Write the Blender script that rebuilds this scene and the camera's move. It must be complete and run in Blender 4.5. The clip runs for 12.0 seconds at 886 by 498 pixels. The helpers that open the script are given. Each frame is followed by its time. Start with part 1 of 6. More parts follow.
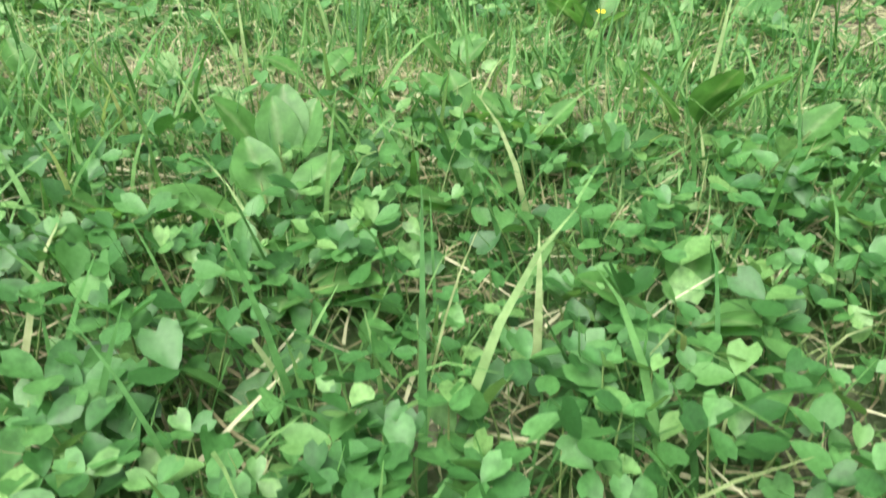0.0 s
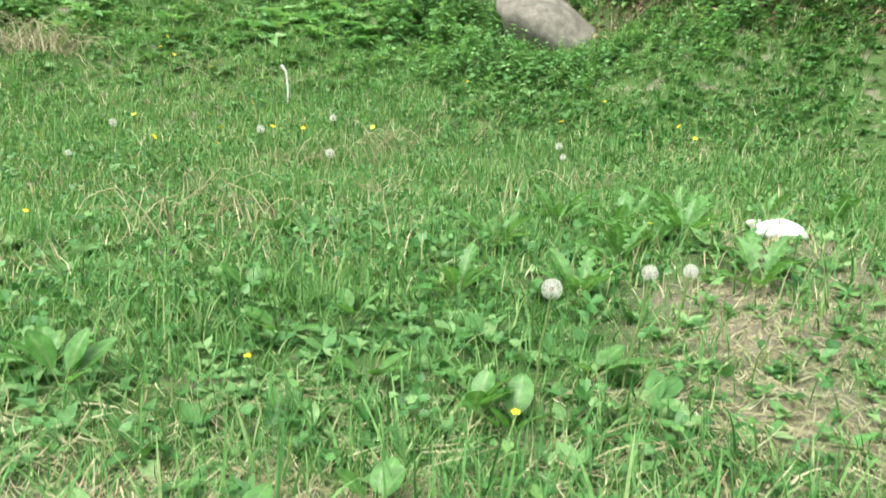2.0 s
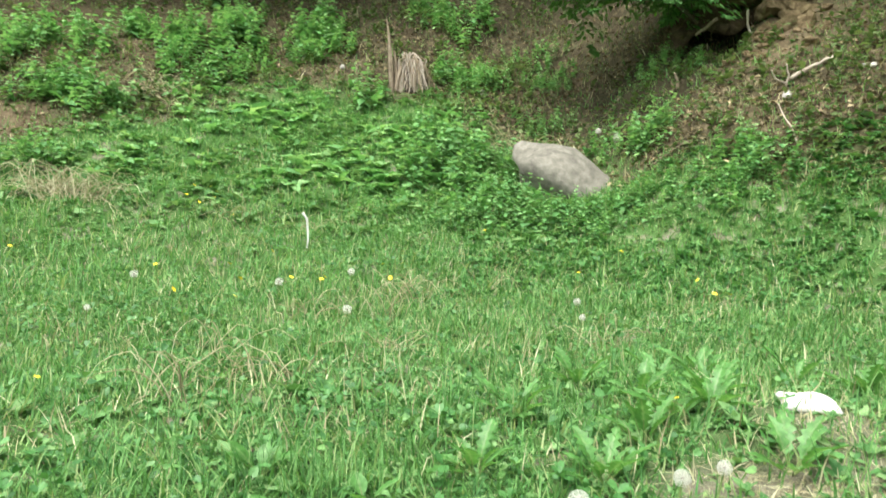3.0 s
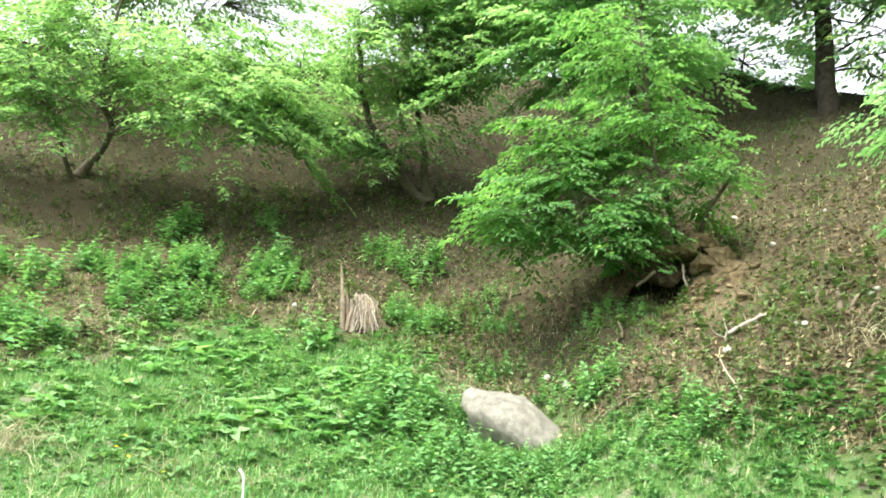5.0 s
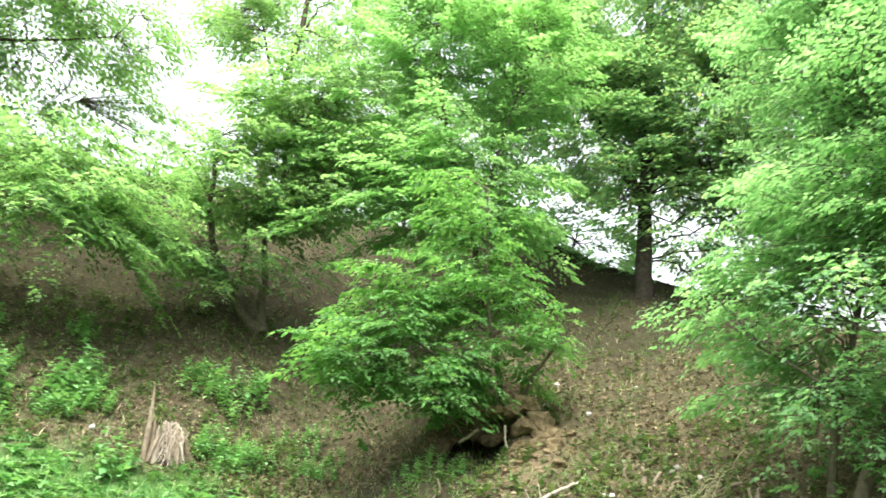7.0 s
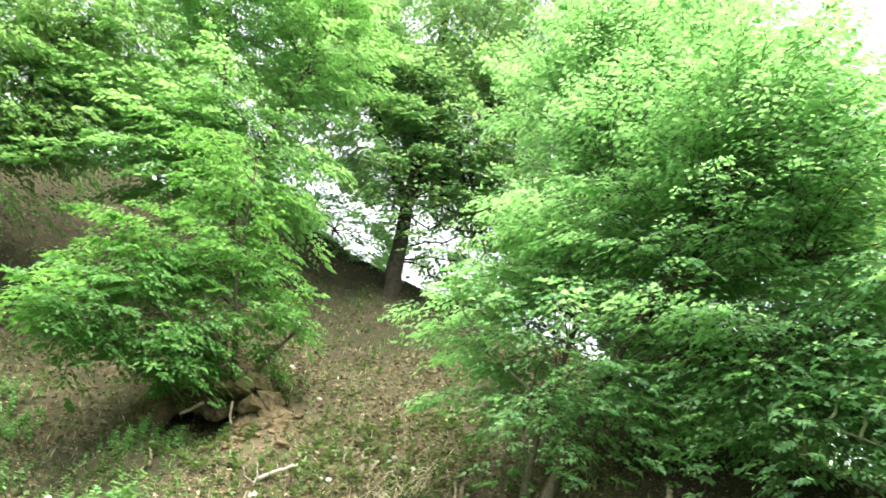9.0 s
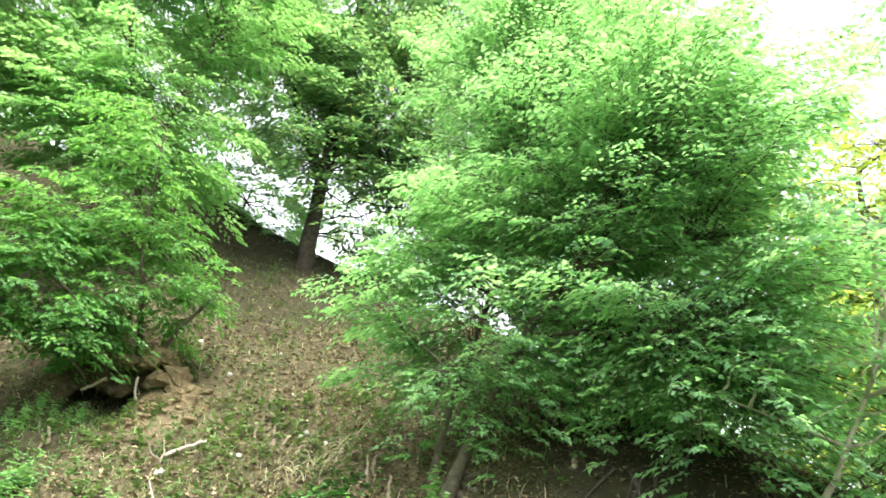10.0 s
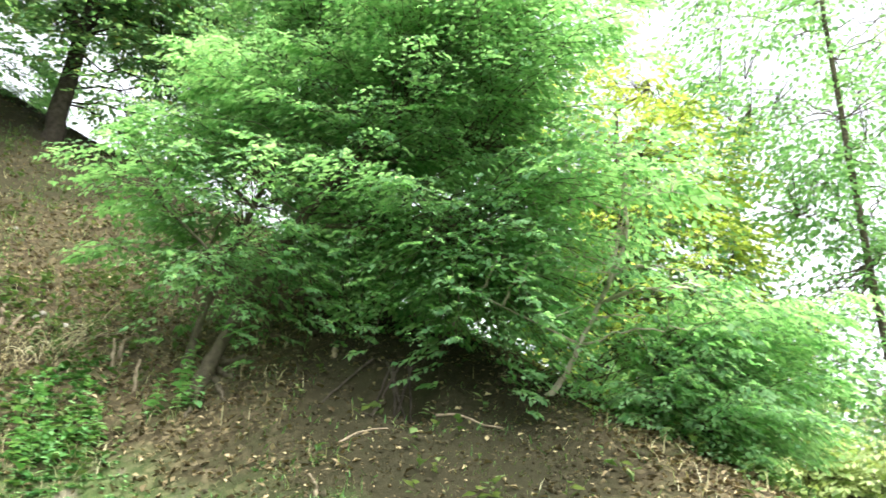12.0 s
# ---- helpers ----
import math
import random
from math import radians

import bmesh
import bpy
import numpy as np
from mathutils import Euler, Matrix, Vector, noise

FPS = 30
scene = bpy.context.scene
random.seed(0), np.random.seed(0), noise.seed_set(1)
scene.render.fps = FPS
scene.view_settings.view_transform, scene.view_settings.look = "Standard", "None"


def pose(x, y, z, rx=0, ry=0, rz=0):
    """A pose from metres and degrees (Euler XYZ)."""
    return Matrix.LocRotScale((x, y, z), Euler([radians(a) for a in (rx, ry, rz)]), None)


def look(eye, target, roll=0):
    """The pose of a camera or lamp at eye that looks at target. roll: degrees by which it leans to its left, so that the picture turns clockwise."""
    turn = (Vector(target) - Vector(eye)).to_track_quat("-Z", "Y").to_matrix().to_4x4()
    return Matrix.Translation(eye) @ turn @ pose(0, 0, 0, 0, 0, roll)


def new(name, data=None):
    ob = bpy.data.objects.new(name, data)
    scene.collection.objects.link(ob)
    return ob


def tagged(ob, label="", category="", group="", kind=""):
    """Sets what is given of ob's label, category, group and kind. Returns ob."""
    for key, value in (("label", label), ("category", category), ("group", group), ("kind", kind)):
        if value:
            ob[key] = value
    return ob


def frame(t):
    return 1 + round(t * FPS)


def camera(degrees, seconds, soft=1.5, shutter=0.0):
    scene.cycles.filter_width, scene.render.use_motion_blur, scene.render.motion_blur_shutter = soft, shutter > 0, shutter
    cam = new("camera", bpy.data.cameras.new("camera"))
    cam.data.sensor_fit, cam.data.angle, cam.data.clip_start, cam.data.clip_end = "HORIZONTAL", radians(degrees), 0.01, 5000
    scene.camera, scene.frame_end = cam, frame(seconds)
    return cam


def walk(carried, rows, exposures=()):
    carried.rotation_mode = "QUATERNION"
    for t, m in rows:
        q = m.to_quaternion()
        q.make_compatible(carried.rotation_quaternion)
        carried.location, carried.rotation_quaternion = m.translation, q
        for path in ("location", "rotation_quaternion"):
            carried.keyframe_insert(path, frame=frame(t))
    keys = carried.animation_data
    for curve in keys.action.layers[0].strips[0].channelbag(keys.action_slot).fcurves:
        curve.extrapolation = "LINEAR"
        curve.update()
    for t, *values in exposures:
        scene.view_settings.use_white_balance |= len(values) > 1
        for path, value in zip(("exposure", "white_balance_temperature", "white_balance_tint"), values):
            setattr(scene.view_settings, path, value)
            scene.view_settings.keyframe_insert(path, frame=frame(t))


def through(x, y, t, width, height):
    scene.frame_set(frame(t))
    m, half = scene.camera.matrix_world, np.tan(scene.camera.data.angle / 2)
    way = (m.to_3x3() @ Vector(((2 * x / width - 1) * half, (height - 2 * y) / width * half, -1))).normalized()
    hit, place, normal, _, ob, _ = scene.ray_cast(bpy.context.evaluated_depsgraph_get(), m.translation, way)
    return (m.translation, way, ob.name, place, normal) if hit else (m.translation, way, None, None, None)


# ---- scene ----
from mathutils import Quaternion

# camera: eye x, y, z, then heading, pitch and lean in degrees
cam = camera(61.16, 12.0, soft=1.6, shutter=0.28)
PATH = [
    (0.0, -0.004, -0.152, 0.330, -1.58, -31.93, 1.61),
    (0.5, -0.008, -0.141, 0.385, -1.30, -27.17, 1.67),
    (1.0, -0.002, -0.126, 0.437, -0.38, -23.53, 1.24),
    (1.5, 0.006, -0.106, 0.496, 2.09, -19.05, 2.11),
    (2.0, 0.007, -0.079, 0.559, 3.15, -13.64, 2.26),
    (2.5, 0.001, -0.053, 0.610, 2.51, -8.52, 2.49),
    (3.0, -0.002, -0.029, 0.657, 1.51, -3.68, 2.62),
    (3.5, -0.006, -0.011, 0.706, 1.18, 0.62, 3.82),
    (3.7, -0.006, -0.008, 0.729, 1.33, 2.94, 3.74),
    (5.3, 0.000, 0.000, 0.887, 5.46, 15.53, 4.34),
    (5.5, 0.000, 0.000, 0.890, 6.27, 17.09, 4.95),
    (6.0, 0.000, 0.000, 0.890, 8.46, 20.69, 5.01),
    (6.5, 0.000, 0.000, 0.890, 10.89, 23.22, 6.90),
    (7.0, 0.000, 0.000, 0.890, 16.19, 25.24, 7.23),
    (7.2, -0.001, 0.001, 0.889, 17.93, 25.63, 6.97),
    (8.8, -0.037, 0.027, 0.843, 35.01, 27.18, 8.32),
    (9.0, -0.042, 0.028, 0.842, 36.79, 26.91, 8.48),
    (9.5, -0.053, 0.027, 0.842, 40.69, 26.22, 6.92),
    (10.0, -0.063, 0.023, 0.837, 44.30, 25.85, 6.08),
    (10.5, -0.069, 0.025, 0.837, 48.31, 25.23, 6.18),
    (11.0, -0.043, 0.046, 0.832, 53.44, 23.83, 4.04),
    (11.5, -0.003, 0.074, 0.782, 57.71, 20.42, 3.97),
    (12.0, 0.035, 0.119, 0.723, 63.65, 20.68, 4.17),
]


def aimed(x, y, z, yaw, pitch, lean):
    a, p = radians(yaw), radians(pitch)
    way = Vector((math.sin(a) * math.cos(p), math.cos(a) * math.cos(p), math.sin(p)))
    return look((x, y, z), Vector((x, y, z)) + way, lean)


walk(cam, [(t, aimed(*row)) for t, *row in PATH], exposures=[(0.0, 1.45), (2.0, 1.5), (3.5, 1.75), (5.5, 2.32), (7.0, 2.32), (9.0, 2.4), (10.0, 2.46), (11.0, 2.44), (12.0, 2.25)])

# ---- light: bright haze, soft sun ----
SUN_EL, SUN_AZ = 64.0, -140.0
world = bpy.data.worlds.new("sky")
scene.world = world
world.use_nodes = True
wn, wl = world.node_tree.nodes, world.node_tree.links
sky = wn.new("ShaderNodeTexSky")
sky.sky_type, sky.sun_disc = "NISHITA", False
sky.sun_elevation, sky.sun_rotation = radians(SUN_EL), radians(SUN_AZ)
sky.air_density, sky.dust_density = 1.0, 4.0
pale = wn.new("ShaderNodeHueSaturation")
pale.inputs["Saturation"].default_value = 0.22
wl.new(sky.outputs[0], pale.inputs["Color"])
wl.new(pale.outputs[0], wn["Background"].inputs[0])
wn["Background"].inputs[1].default_value = 0.15
sun_data = bpy.data.lights.new("sun", "SUN")
sun_data.energy, sun_data.angle, sun_data.color = 1.5, radians(50), (1.0, 0.95, 0.86)
sun = new("sun", sun_data)
sun.matrix_world = look((math.sin(radians(SUN_AZ)), math.cos(radians(SUN_AZ)), math.tan(radians(SUN_EL))), (0, 0, 0))

# ---- small tools ----
rng = np.random.default_rng(7)


def quick_mesh(name, verts, faces, mats, smooth=False, slots=None):
    """A mesh from arrays: faces is one array, or a list of arrays, of equal-sided faces."""
    groups = faces if isinstance(faces, list) else [faces]
    groups = [np.asarray(g, int) for g in groups if len(g)]
    me = bpy.data.meshes.new(name)
    me.vertices.add(len(verts))
    me.vertices.foreach_set("co", np.asarray(verts, np.float32).ravel())
    loops = np.concatenate([g.ravel() for g in groups])
    sizes = np.concatenate([np.full(len(g), g.shape[1]) for g in groups])
    me.loops.add(len(loops))
    me.loops.foreach_set("vertex_index", loops.astype(np.int32))
    me.polygons.add(len(sizes))
    me.polygons.foreach_set("loop_start", np.r_[0, np.cumsum(sizes)[:-1]].astype(np.int32))
    if smooth:
        me.polygons.foreach_set("use_smooth", np.ones(len(sizes), bool))
    for m in mats if isinstance(mats, (list, tuple)) else [mats]:
        me.materials.append(m)
    if slots is not None:
        me.polygons.foreach_set("material_index", np.asarray(slots, np.int32))
    me.update(calc_edges=True)
    me.validate()
    return me


def piece(name, me, parent=None, label=""):
    ob = new(name, me)
    if parent is not None:
        ob.parent = parent
    return tagged(ob, label) if label else ob


def thing(name, at, label, category, group="", kind=""):
    ob = new(name)
    ob.empty_display_size = 0.05
    ob.location = at
    return tagged(ob, label, category, group, kind)


def turns(yaw, pitch, roll):
    """Rotation matrices: roll about y (the leaf's length), then pitch about x, then yaw about z."""
    cy, sy, cp, sp, cr, sr = np.cos(yaw), np.sin(yaw), np.cos(pitch), np.sin(pitch), np.cos(roll), np.sin(roll)
    o, i = np.zeros_like(yaw), np.ones_like(yaw)
    rz = np.stack([cy, -sy, o, sy, cy, o, o, o, i], -1).reshape(-1, 3, 3)
    rx = np.stack([i, o, o, o, cp, -sp, o, sp, cp], -1).reshape(-1, 3, 3)
    ry = np.stack([cr, o, sr, o, i, o, -sr, o, cr], -1).reshape(-1, 3, 3)
    return rz @ rx @ ry


def scatter(shape, places, rot, size):
    """Copies of a small shape (verts, faces) at many places, as one pair of arrays. size: n or n x 3."""
    v, f = shape
    size = np.asarray(size, float)
    size = size[:, None] if size.ndim == 1 else size
    out = np.einsum("nij,nmj->nmi", rot, v[None] * size[:, None, :]) + np.asarray(places)[:, None, :]
    n, m = len(places), len(v)
    faces = (f[None] + (np.arange(n) * m)[:, None, None]).reshape(-1, f.shape[1])
    return out.reshape(-1, 3), faces


def joined(parts):
    vs, fs, at = [], [], 0
    for v, f in parts:
        vs.append(v), fs.append(f + at)
        at += len(v)
    return np.concatenate(vs), np.concatenate(fs)


def tube(points, radii, sides=6):
    """A tapered tube of quads along a polyline."""
    p = np.asarray(points, float)
    r = np.broadcast_to(np.asarray(radii, float), (len(p),))
    way = np.gradient(p, axis=0)
    way /= np.linalg.norm(way, axis=1)[:, None] + 1e-9
    side = np.cross(way, [0.31, 0.17, 0.93])
    side /= np.linalg.norm(side, axis=1)[:, None] + 1e-9
    up = np.cross(side, way)
    a = np.arange(sides) * 2 * np.pi / sides
    v = p[:, None] + r[:, None, None] * (np.cos(a)[None, :, None] * side[:, None] + np.sin(a)[None, :, None] * up[:, None])
    k = np.arange(len(p) - 1)[:, None] * sides
    j = np.arange(sides)[None]
    n = (j + 1) % sides
    f = np.stack([k + j, k + n, k + sides + n, k + sides + j], -1).reshape(-1, 4)
    return v.reshape(-1, 3), f


def bent(a, b, sag, n=6, wob=0.03):
    """A polyline from a to b, arched by sag, with a little wander."""
    a, b = np.asarray(a, float), np.asarray(b, float)
    t = np.linspace(0, 1, n)[:, None]
    p = a + (b - a) * t + np.array([0, 0, 1.0]) * sag * 4 * t * (1 - t)
    p[1:-1] += rng.normal(0, wob * np.linalg.norm(b - a), (n - 2, 3))
    return p


# ---- the lie of the land ----
KA = [-180, -110, -60, -30, 0, 9, 13, 20, 25, 36, 47, 57, 75, 92, 115, 140, 180]
TOE = [60, 30, 6.0, 4.0, 3.8, 4.25, 4.55, 4.78, 4.9, 4.3, 3.7, 3.1, 2.9, 3.1, 9.0, 40, 60]
RISE = [0, 0, 0.10, 0.13, 0.13, 0.14, 0.26, 0.62, 0.68, 0.70, 0.74, 0.74, 0.73, 0.70, 0.2, 0, 0]
CURVE = [0, 0, 0.03, 0.045, 0.05, 0.05, 0.045, 0.019, 0.014, 0.004, 0, 0, 0, 0, 0, 0, 0]
CREST = [0.3, 0.5, 5.5, 7.6, 9.3, 9.3, 9.2, 8.9, 8.6, 7.0, 4.6, 3.0, 1.75, 0.75, 0.5, 0.3, 0.3]


def wave(x, y, s, k=0.0):
    return (np.sin(x * s + 1.3 + k) * np.cos(y * s * 1.17 + 0.4 - k) + 0.5 * np.sin(x * s * 2.3 - y * s * 1.9 + 2.1 + k)
            + 0.3 * np.cos(x * s * 4.1 + y * s * 3.7 + k * 2)) / 1.8


def land(x, y, fine=True, hollows=True):
    x, y = np.asarray(x, float), np.asarray(y, float)
    r, az = np.hypot(x, y), np.degrees(np.arctan2(x, y))
    toe, rise, curve, crest = (np.interp(az, KA, k) for k in (TOE, RISE, CURVE, CREST))
    d = r - toe
    d = 0.5 * (d + np.sqrt(d * d + 0.5)) - 0.5 * (np.sqrt(toe * toe + 0.5) - toe)
    d = np.maximum(d, 0)
    z = rise * d + curve * d * d
    k = 0.6
    over = z - crest
    z = np.where(over > -k, np.where(over > k, crest, z - (over + k) ** 2 / (4 * k)), z)
    bank = np.clip((r - toe) / 2.0, 0, 1)
    far = np.clip((r - 30) / 60, 0, 1)
    z = z * (1 - far) + 0.3 * far
    if fine:
        z = z + bank * (0.10 * wave(x, y, 1.3) + 0.055 * wave(x, y, 3.7, 1.0) + 0.018 * wave(x, y, 10.3, 2.0)) * (1 - far)
        z = z + (1 - bank) * (0.018 * wave(x, y, 2.1, 0.5) + 0.008 * wave(x, y, 7.3)) * (r < 30)
        # a low swell under the white stone
        z = z + 0.09 * np.exp(-(((x - 1.15) / 0.45) ** 2 + ((y - 2.1) / 0.5) ** 2))
    if fine and hollows:
        # the washed-out hollow under the roots, running back below the ledge
        wall = 9.5 + 0.07 * np.sin(az * 1.7)
        cut = np.exp(-(((az - 20.5) / 2.5) ** 4)) / (1 + np.exp(np.clip((r - wall) / 0.04, -60, 60))) * np.exp(-np.clip((wall - r) / 1.0, 0, 9) ** 2)
        z = z - 0.6 * cut
        cut = np.exp(-(((az - 39.0) / 2.6) ** 4)) / (1 + np.exp(np.clip((r - 5.75) / 0.03, -60, 60))) * np.exp(-np.clip((5.75 - r) / 0.3, 0, 9) ** 2)
        z = z - 0.1 * cut
        cut = np.exp(-(((az - 59.5) / 3.2) ** 4)) / (1 + np.exp(np.clip((r - 5.35) / 0.03, -60, 60))) * np.exp(-np.clip((5.35 - r) / 0.3, 0, 9) ** 2)
        z = z - 0.28 * cut
    return z


def on_land(x, y, lift=0.0):
    return np.stack([x, y, land(x, y) + lift], -1)


def polar(r, az):
    a = np.radians(az)
    return r * np.sin(a), r * np.cos(a)


# the three with x below -2.9 and y above 9 paint sunlit ground as pale soil
BARE_AND_SUNLIT = [(0.70, 1.05, 0.25, 0.28), (0.82, 1.42, 0.3, 0.22), (0.0, 0.72, 0.2, 0.085), (-0.3, 0.76, 0.22, 0.12), (1.25, 1.5, 0.35, 0.6),
        (-0.02, 0.16, 0.06, 0.03), (0.2, 0.2, 0.05, 0.05), (3.5, 7.55, 0.55, 0.4), (3.3, 7.3, 0.3, 0.3), (2.8, 8.0, 0.35, 0.3), (-3.6, 8.0, 0.35, 0.5), (-3.9, 7.0, 0.3, 0.5), (-4.0, 9.4, 0.9, 0.8), (-3.0, 9.9, 0.7, 0.4), (-4.5, 10.6, 0.8, 0.5), (0.85, 1.65, 0.3, 0.14)]


def bareness(x, y):
    b = np.zeros_like(x)
    for bx, by, sx, sy in BARE_AND_SUNLIT:
        b = np.maximum(b, np.exp(-(((x - bx) / sx) ** 2 + ((y - by) / sy) ** 2)))
    return b


def bankness(x, y):
    """0 on the meadow, 1 on the littered slope; the green apron of nettles lies between."""
    r, az = np.hypot(x, y), np.degrees(np.arctan2(x, y))
    edge = np.interp(az, [-180, -110, -60, -28, -22, -14, -5, 4, 12, 20, 30, 45, 60, 95, 115, 140, 180], [60, 30, 7.5, 7.4, 8.3, 8.9, 8.9, 8.2, 7.1, 6.4, 5.8, 4.7, 3.7, 3.4, 9.3, 40, 60])
    return np.clip((r - edge + 0.45 * wave(x, y, 1.9, 2.0)) / 0.8 + 0.5, 0, 1)


def bare_shaded_earth(x, y):
    """Where the slope is bare dark earth, with the trees' shade painted in as well."""
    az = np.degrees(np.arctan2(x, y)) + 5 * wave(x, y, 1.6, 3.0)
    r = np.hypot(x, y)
    # shade painted below the hazel bush, then on the upper bank by the oak
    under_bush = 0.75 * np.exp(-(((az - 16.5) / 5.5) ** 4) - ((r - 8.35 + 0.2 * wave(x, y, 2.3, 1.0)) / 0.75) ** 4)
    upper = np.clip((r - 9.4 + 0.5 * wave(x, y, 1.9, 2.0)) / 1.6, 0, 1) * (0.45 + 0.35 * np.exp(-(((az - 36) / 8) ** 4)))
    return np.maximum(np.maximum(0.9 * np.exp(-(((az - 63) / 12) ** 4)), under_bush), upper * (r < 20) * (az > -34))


# ---- materials ----
def material(name, rough=0.8, spec=0.3):
    m = bpy.data.materials.new(name)
    m.use_nodes = True
    nt = m.node_tree
    b = nt.nodes["Principled BSDF"]
    b.inputs["Roughness"].default_value = rough
    b.inputs["Specular IOR Level"].default_value = spec
    return m, nt, b


def ramp(nt, source, stops):
    r = nt.nodes.new("ShaderNodeValToRGB")
    e = r.color_ramp.elements
    while len(e) < len(stops):
        e.new(0.5)
    for k, (at, c) in zip(e, stops):
        k.position, k.color = at, (*c, 1)
    nt.links.new(source, r.inputs[0])
    return r.outputs[0]


def noise_of(nt, scale, detail=4.0, rough=0.6, coords="Object"):
    tc, n = nt.nodes.new("ShaderNodeTexCoord"), nt.nodes.new("ShaderNodeTexNoise")
    n.inputs["Scale"].default_value, n.inputs["Detail"].default_value, n.inputs["Roughness"].default_value = scale, detail, rough
    nt.links.new(tc.outputs[coords], n.inputs["Vector"])
    return n.outputs["Fac"]


def mix(nt, fac, a, b, how="MIX"):
    m = nt.nodes.new("ShaderNodeMix")
    m.data_type, m.blend_type = "RGBA", how
    for sock, val in ((m.inputs[0], fac), (m.inputs[6], a), (m.inputs[7], b)):
        if isinstance(val, (int, float)):
            sock.default_value = val
        elif isinstance(val, tuple):
            sock.default_value = (*val, 1)
        else:
            nt.links.new(val, sock)
    return m.outputs[2]


def bump(nt, b, height, strength=0.5, dist=0.01):
    n = nt.nodes.new("ShaderNodeBump")
    n.inputs["Strength"].default_value, n.inputs["Distance"].default_value = strength, dist
    nt.links.new(height, n.inputs["Height"])
    nt.links.new(n.outputs[0], b.inputs["Normal"])


def leaf_material(name, stops, through=0.4, rough=0.5, spec=0.35, patch=1.5, warm_by=(1.15, 1.15, 0.7), ribbed=False, mottle=0.0, single=False):
    """Thin leaf: colour varies leaf by leaf and slowly over the plant; light shines through it."""
    m, nt, b = material(name, rough, spec)
    geo = nt.nodes.new("ShaderNodeNewGeometry")
    each = nt.nodes.new("ShaderNodeObjectInfo").outputs["Random"] if single else geo.outputs["Random Per Island"]
    c = ramp(nt, each, stops)
    slow = ramp(nt, noise_of(nt, patch, 2.0), [(0.3, (0.78, 0.82, 0.7)), (0.7, (1.15, 1.1, 1.1))])
    c = mix(nt, 1.0, c, slow, "MULTIPLY")
    if ribbed:
        rib = nt.nodes.new("ShaderNodeAttribute")
        rib.attribute_name = "rib"
        c = mix(nt, ramp(nt, rib.outputs["Fac"], [(0.72, (0, 0, 0)), (0.98, (0.45, 0.45, 0.45))]), c, (0.3, 0.42, 0.2))
        mottle = 60.0
    if mottle:
        c = mix(nt, 1.0, c, ramp(nt, noise_of(nt, mottle, 4.0), [(0.35, (0.7, 0.74, 0.7)), (0.65, (1.25, 1.2, 1.3))]), "MULTIPLY")
    nt.links.new(c, b.inputs["Base Color"])
    t, s = nt.nodes.new("ShaderNodeBsdfTranslucent"), nt.nodes.new("ShaderNodeMixShader")
    warm = mix(nt, 1.0, c, warm_by, "MULTIPLY")
    nt.links.new(warm, t.inputs["Color"])
    s.inputs[0].default_value = through
    nt.links.new(b.outputs[0], s.inputs[1])
    nt.links.new(t.outputs[0], s.inputs[2])
    nt.links.new(s.outputs[0], nt.nodes["Material Output"].inputs[0])
    return m


def plain(name, stops, scale=12.0, rough=0.85, spec=0.2, relief=0.4, dist=0.01):
    m, nt, b = material(name, rough, spec)
    n = noise_of(nt, scale, 6.0, 0.65)
    c = ramp(nt, n, stops)
    slow = ramp(nt, noise_of(nt, scale * 0.13, 3.0), [(0.3, (0.75, 0.75, 0.75)), (0.7, (1.2, 1.2, 1.2))])
    nt.links.new(mix(nt, 1.0, c, slow, "MULTIPLY"), b.inputs["Base Color"])
    bump(nt, b, n, relief, dist)
    return m


GRASS = leaf_material("grass_blade", [(0.0, (0.0556, 0.168, 0.0487)), (0.4, (0.104, 0.269, 0.0791)), (0.8, (0.182, 0.358, 0.122)), (1.0, (0.362, 0.437, 0.219))], 0.4, 0.6, 0.2, mottle=70.0)
STRAW = leaf_material("dry_straw", [(0.0, (0.228, 0.204, 0.12)), (0.5, (0.38, 0.357, 0.22)), (1.0, (0.57, 0.571, 0.4))], 0.2, 0.7)
CLOVER = leaf_material("clover_leaf", [(0.0, (0.0319, 0.119, 0.0285)), (0.4, (0.0585, 0.188, 0.0475)), (0.8, (0.0952, 0.257, 0.0712)), (1.0, (0.17, 0.337, 0.104))], 0.3, 0.45, 0.45, 6.0, mottle=170.0)
CLOVER_ONE = leaf_material("clover_leaf_single", [(0.0, (0.0319, 0.119, 0.0285)), (0.4, (0.0585, 0.188, 0.0475)), (0.8, (0.0952, 0.257, 0.0712)), (1.0, (0.17, 0.337, 0.104))], 0.3, 0.45, 0.45, 6.0, mottle=170.0, single=True)
BROAD = leaf_material("broad_leaf", [(0.0, (0.0713, 0.201, 0.0648)), (0.5, (0.131, 0.286, 0.0974)), (1.0, (0.226, 0.382, 0.162))], 0.3, 0.6, 0.22, 5.0, mottle=70.0)
BROAD_ONE = leaf_material("broad_leaf_single", [(0.0, (0.066, 0.19, 0.06)), (0.5, (0.121, 0.27, 0.0902)), (1.0, (0.209, 0.36, 0.15))], 0.3, 0.6, 0.22, 5.0, mottle=70.0, single=True)
RIBBED = leaf_material("ribbed_leaf", [(0.0, (0.0561, 0.193, 0.0457)), (0.5, (0.102, 0.28, 0.0707)), (1.0, (0.173, 0.366, 0.108))], 0.45, 0.42, 0.45, 5.0, (1.15, 1.15, 0.7), True)
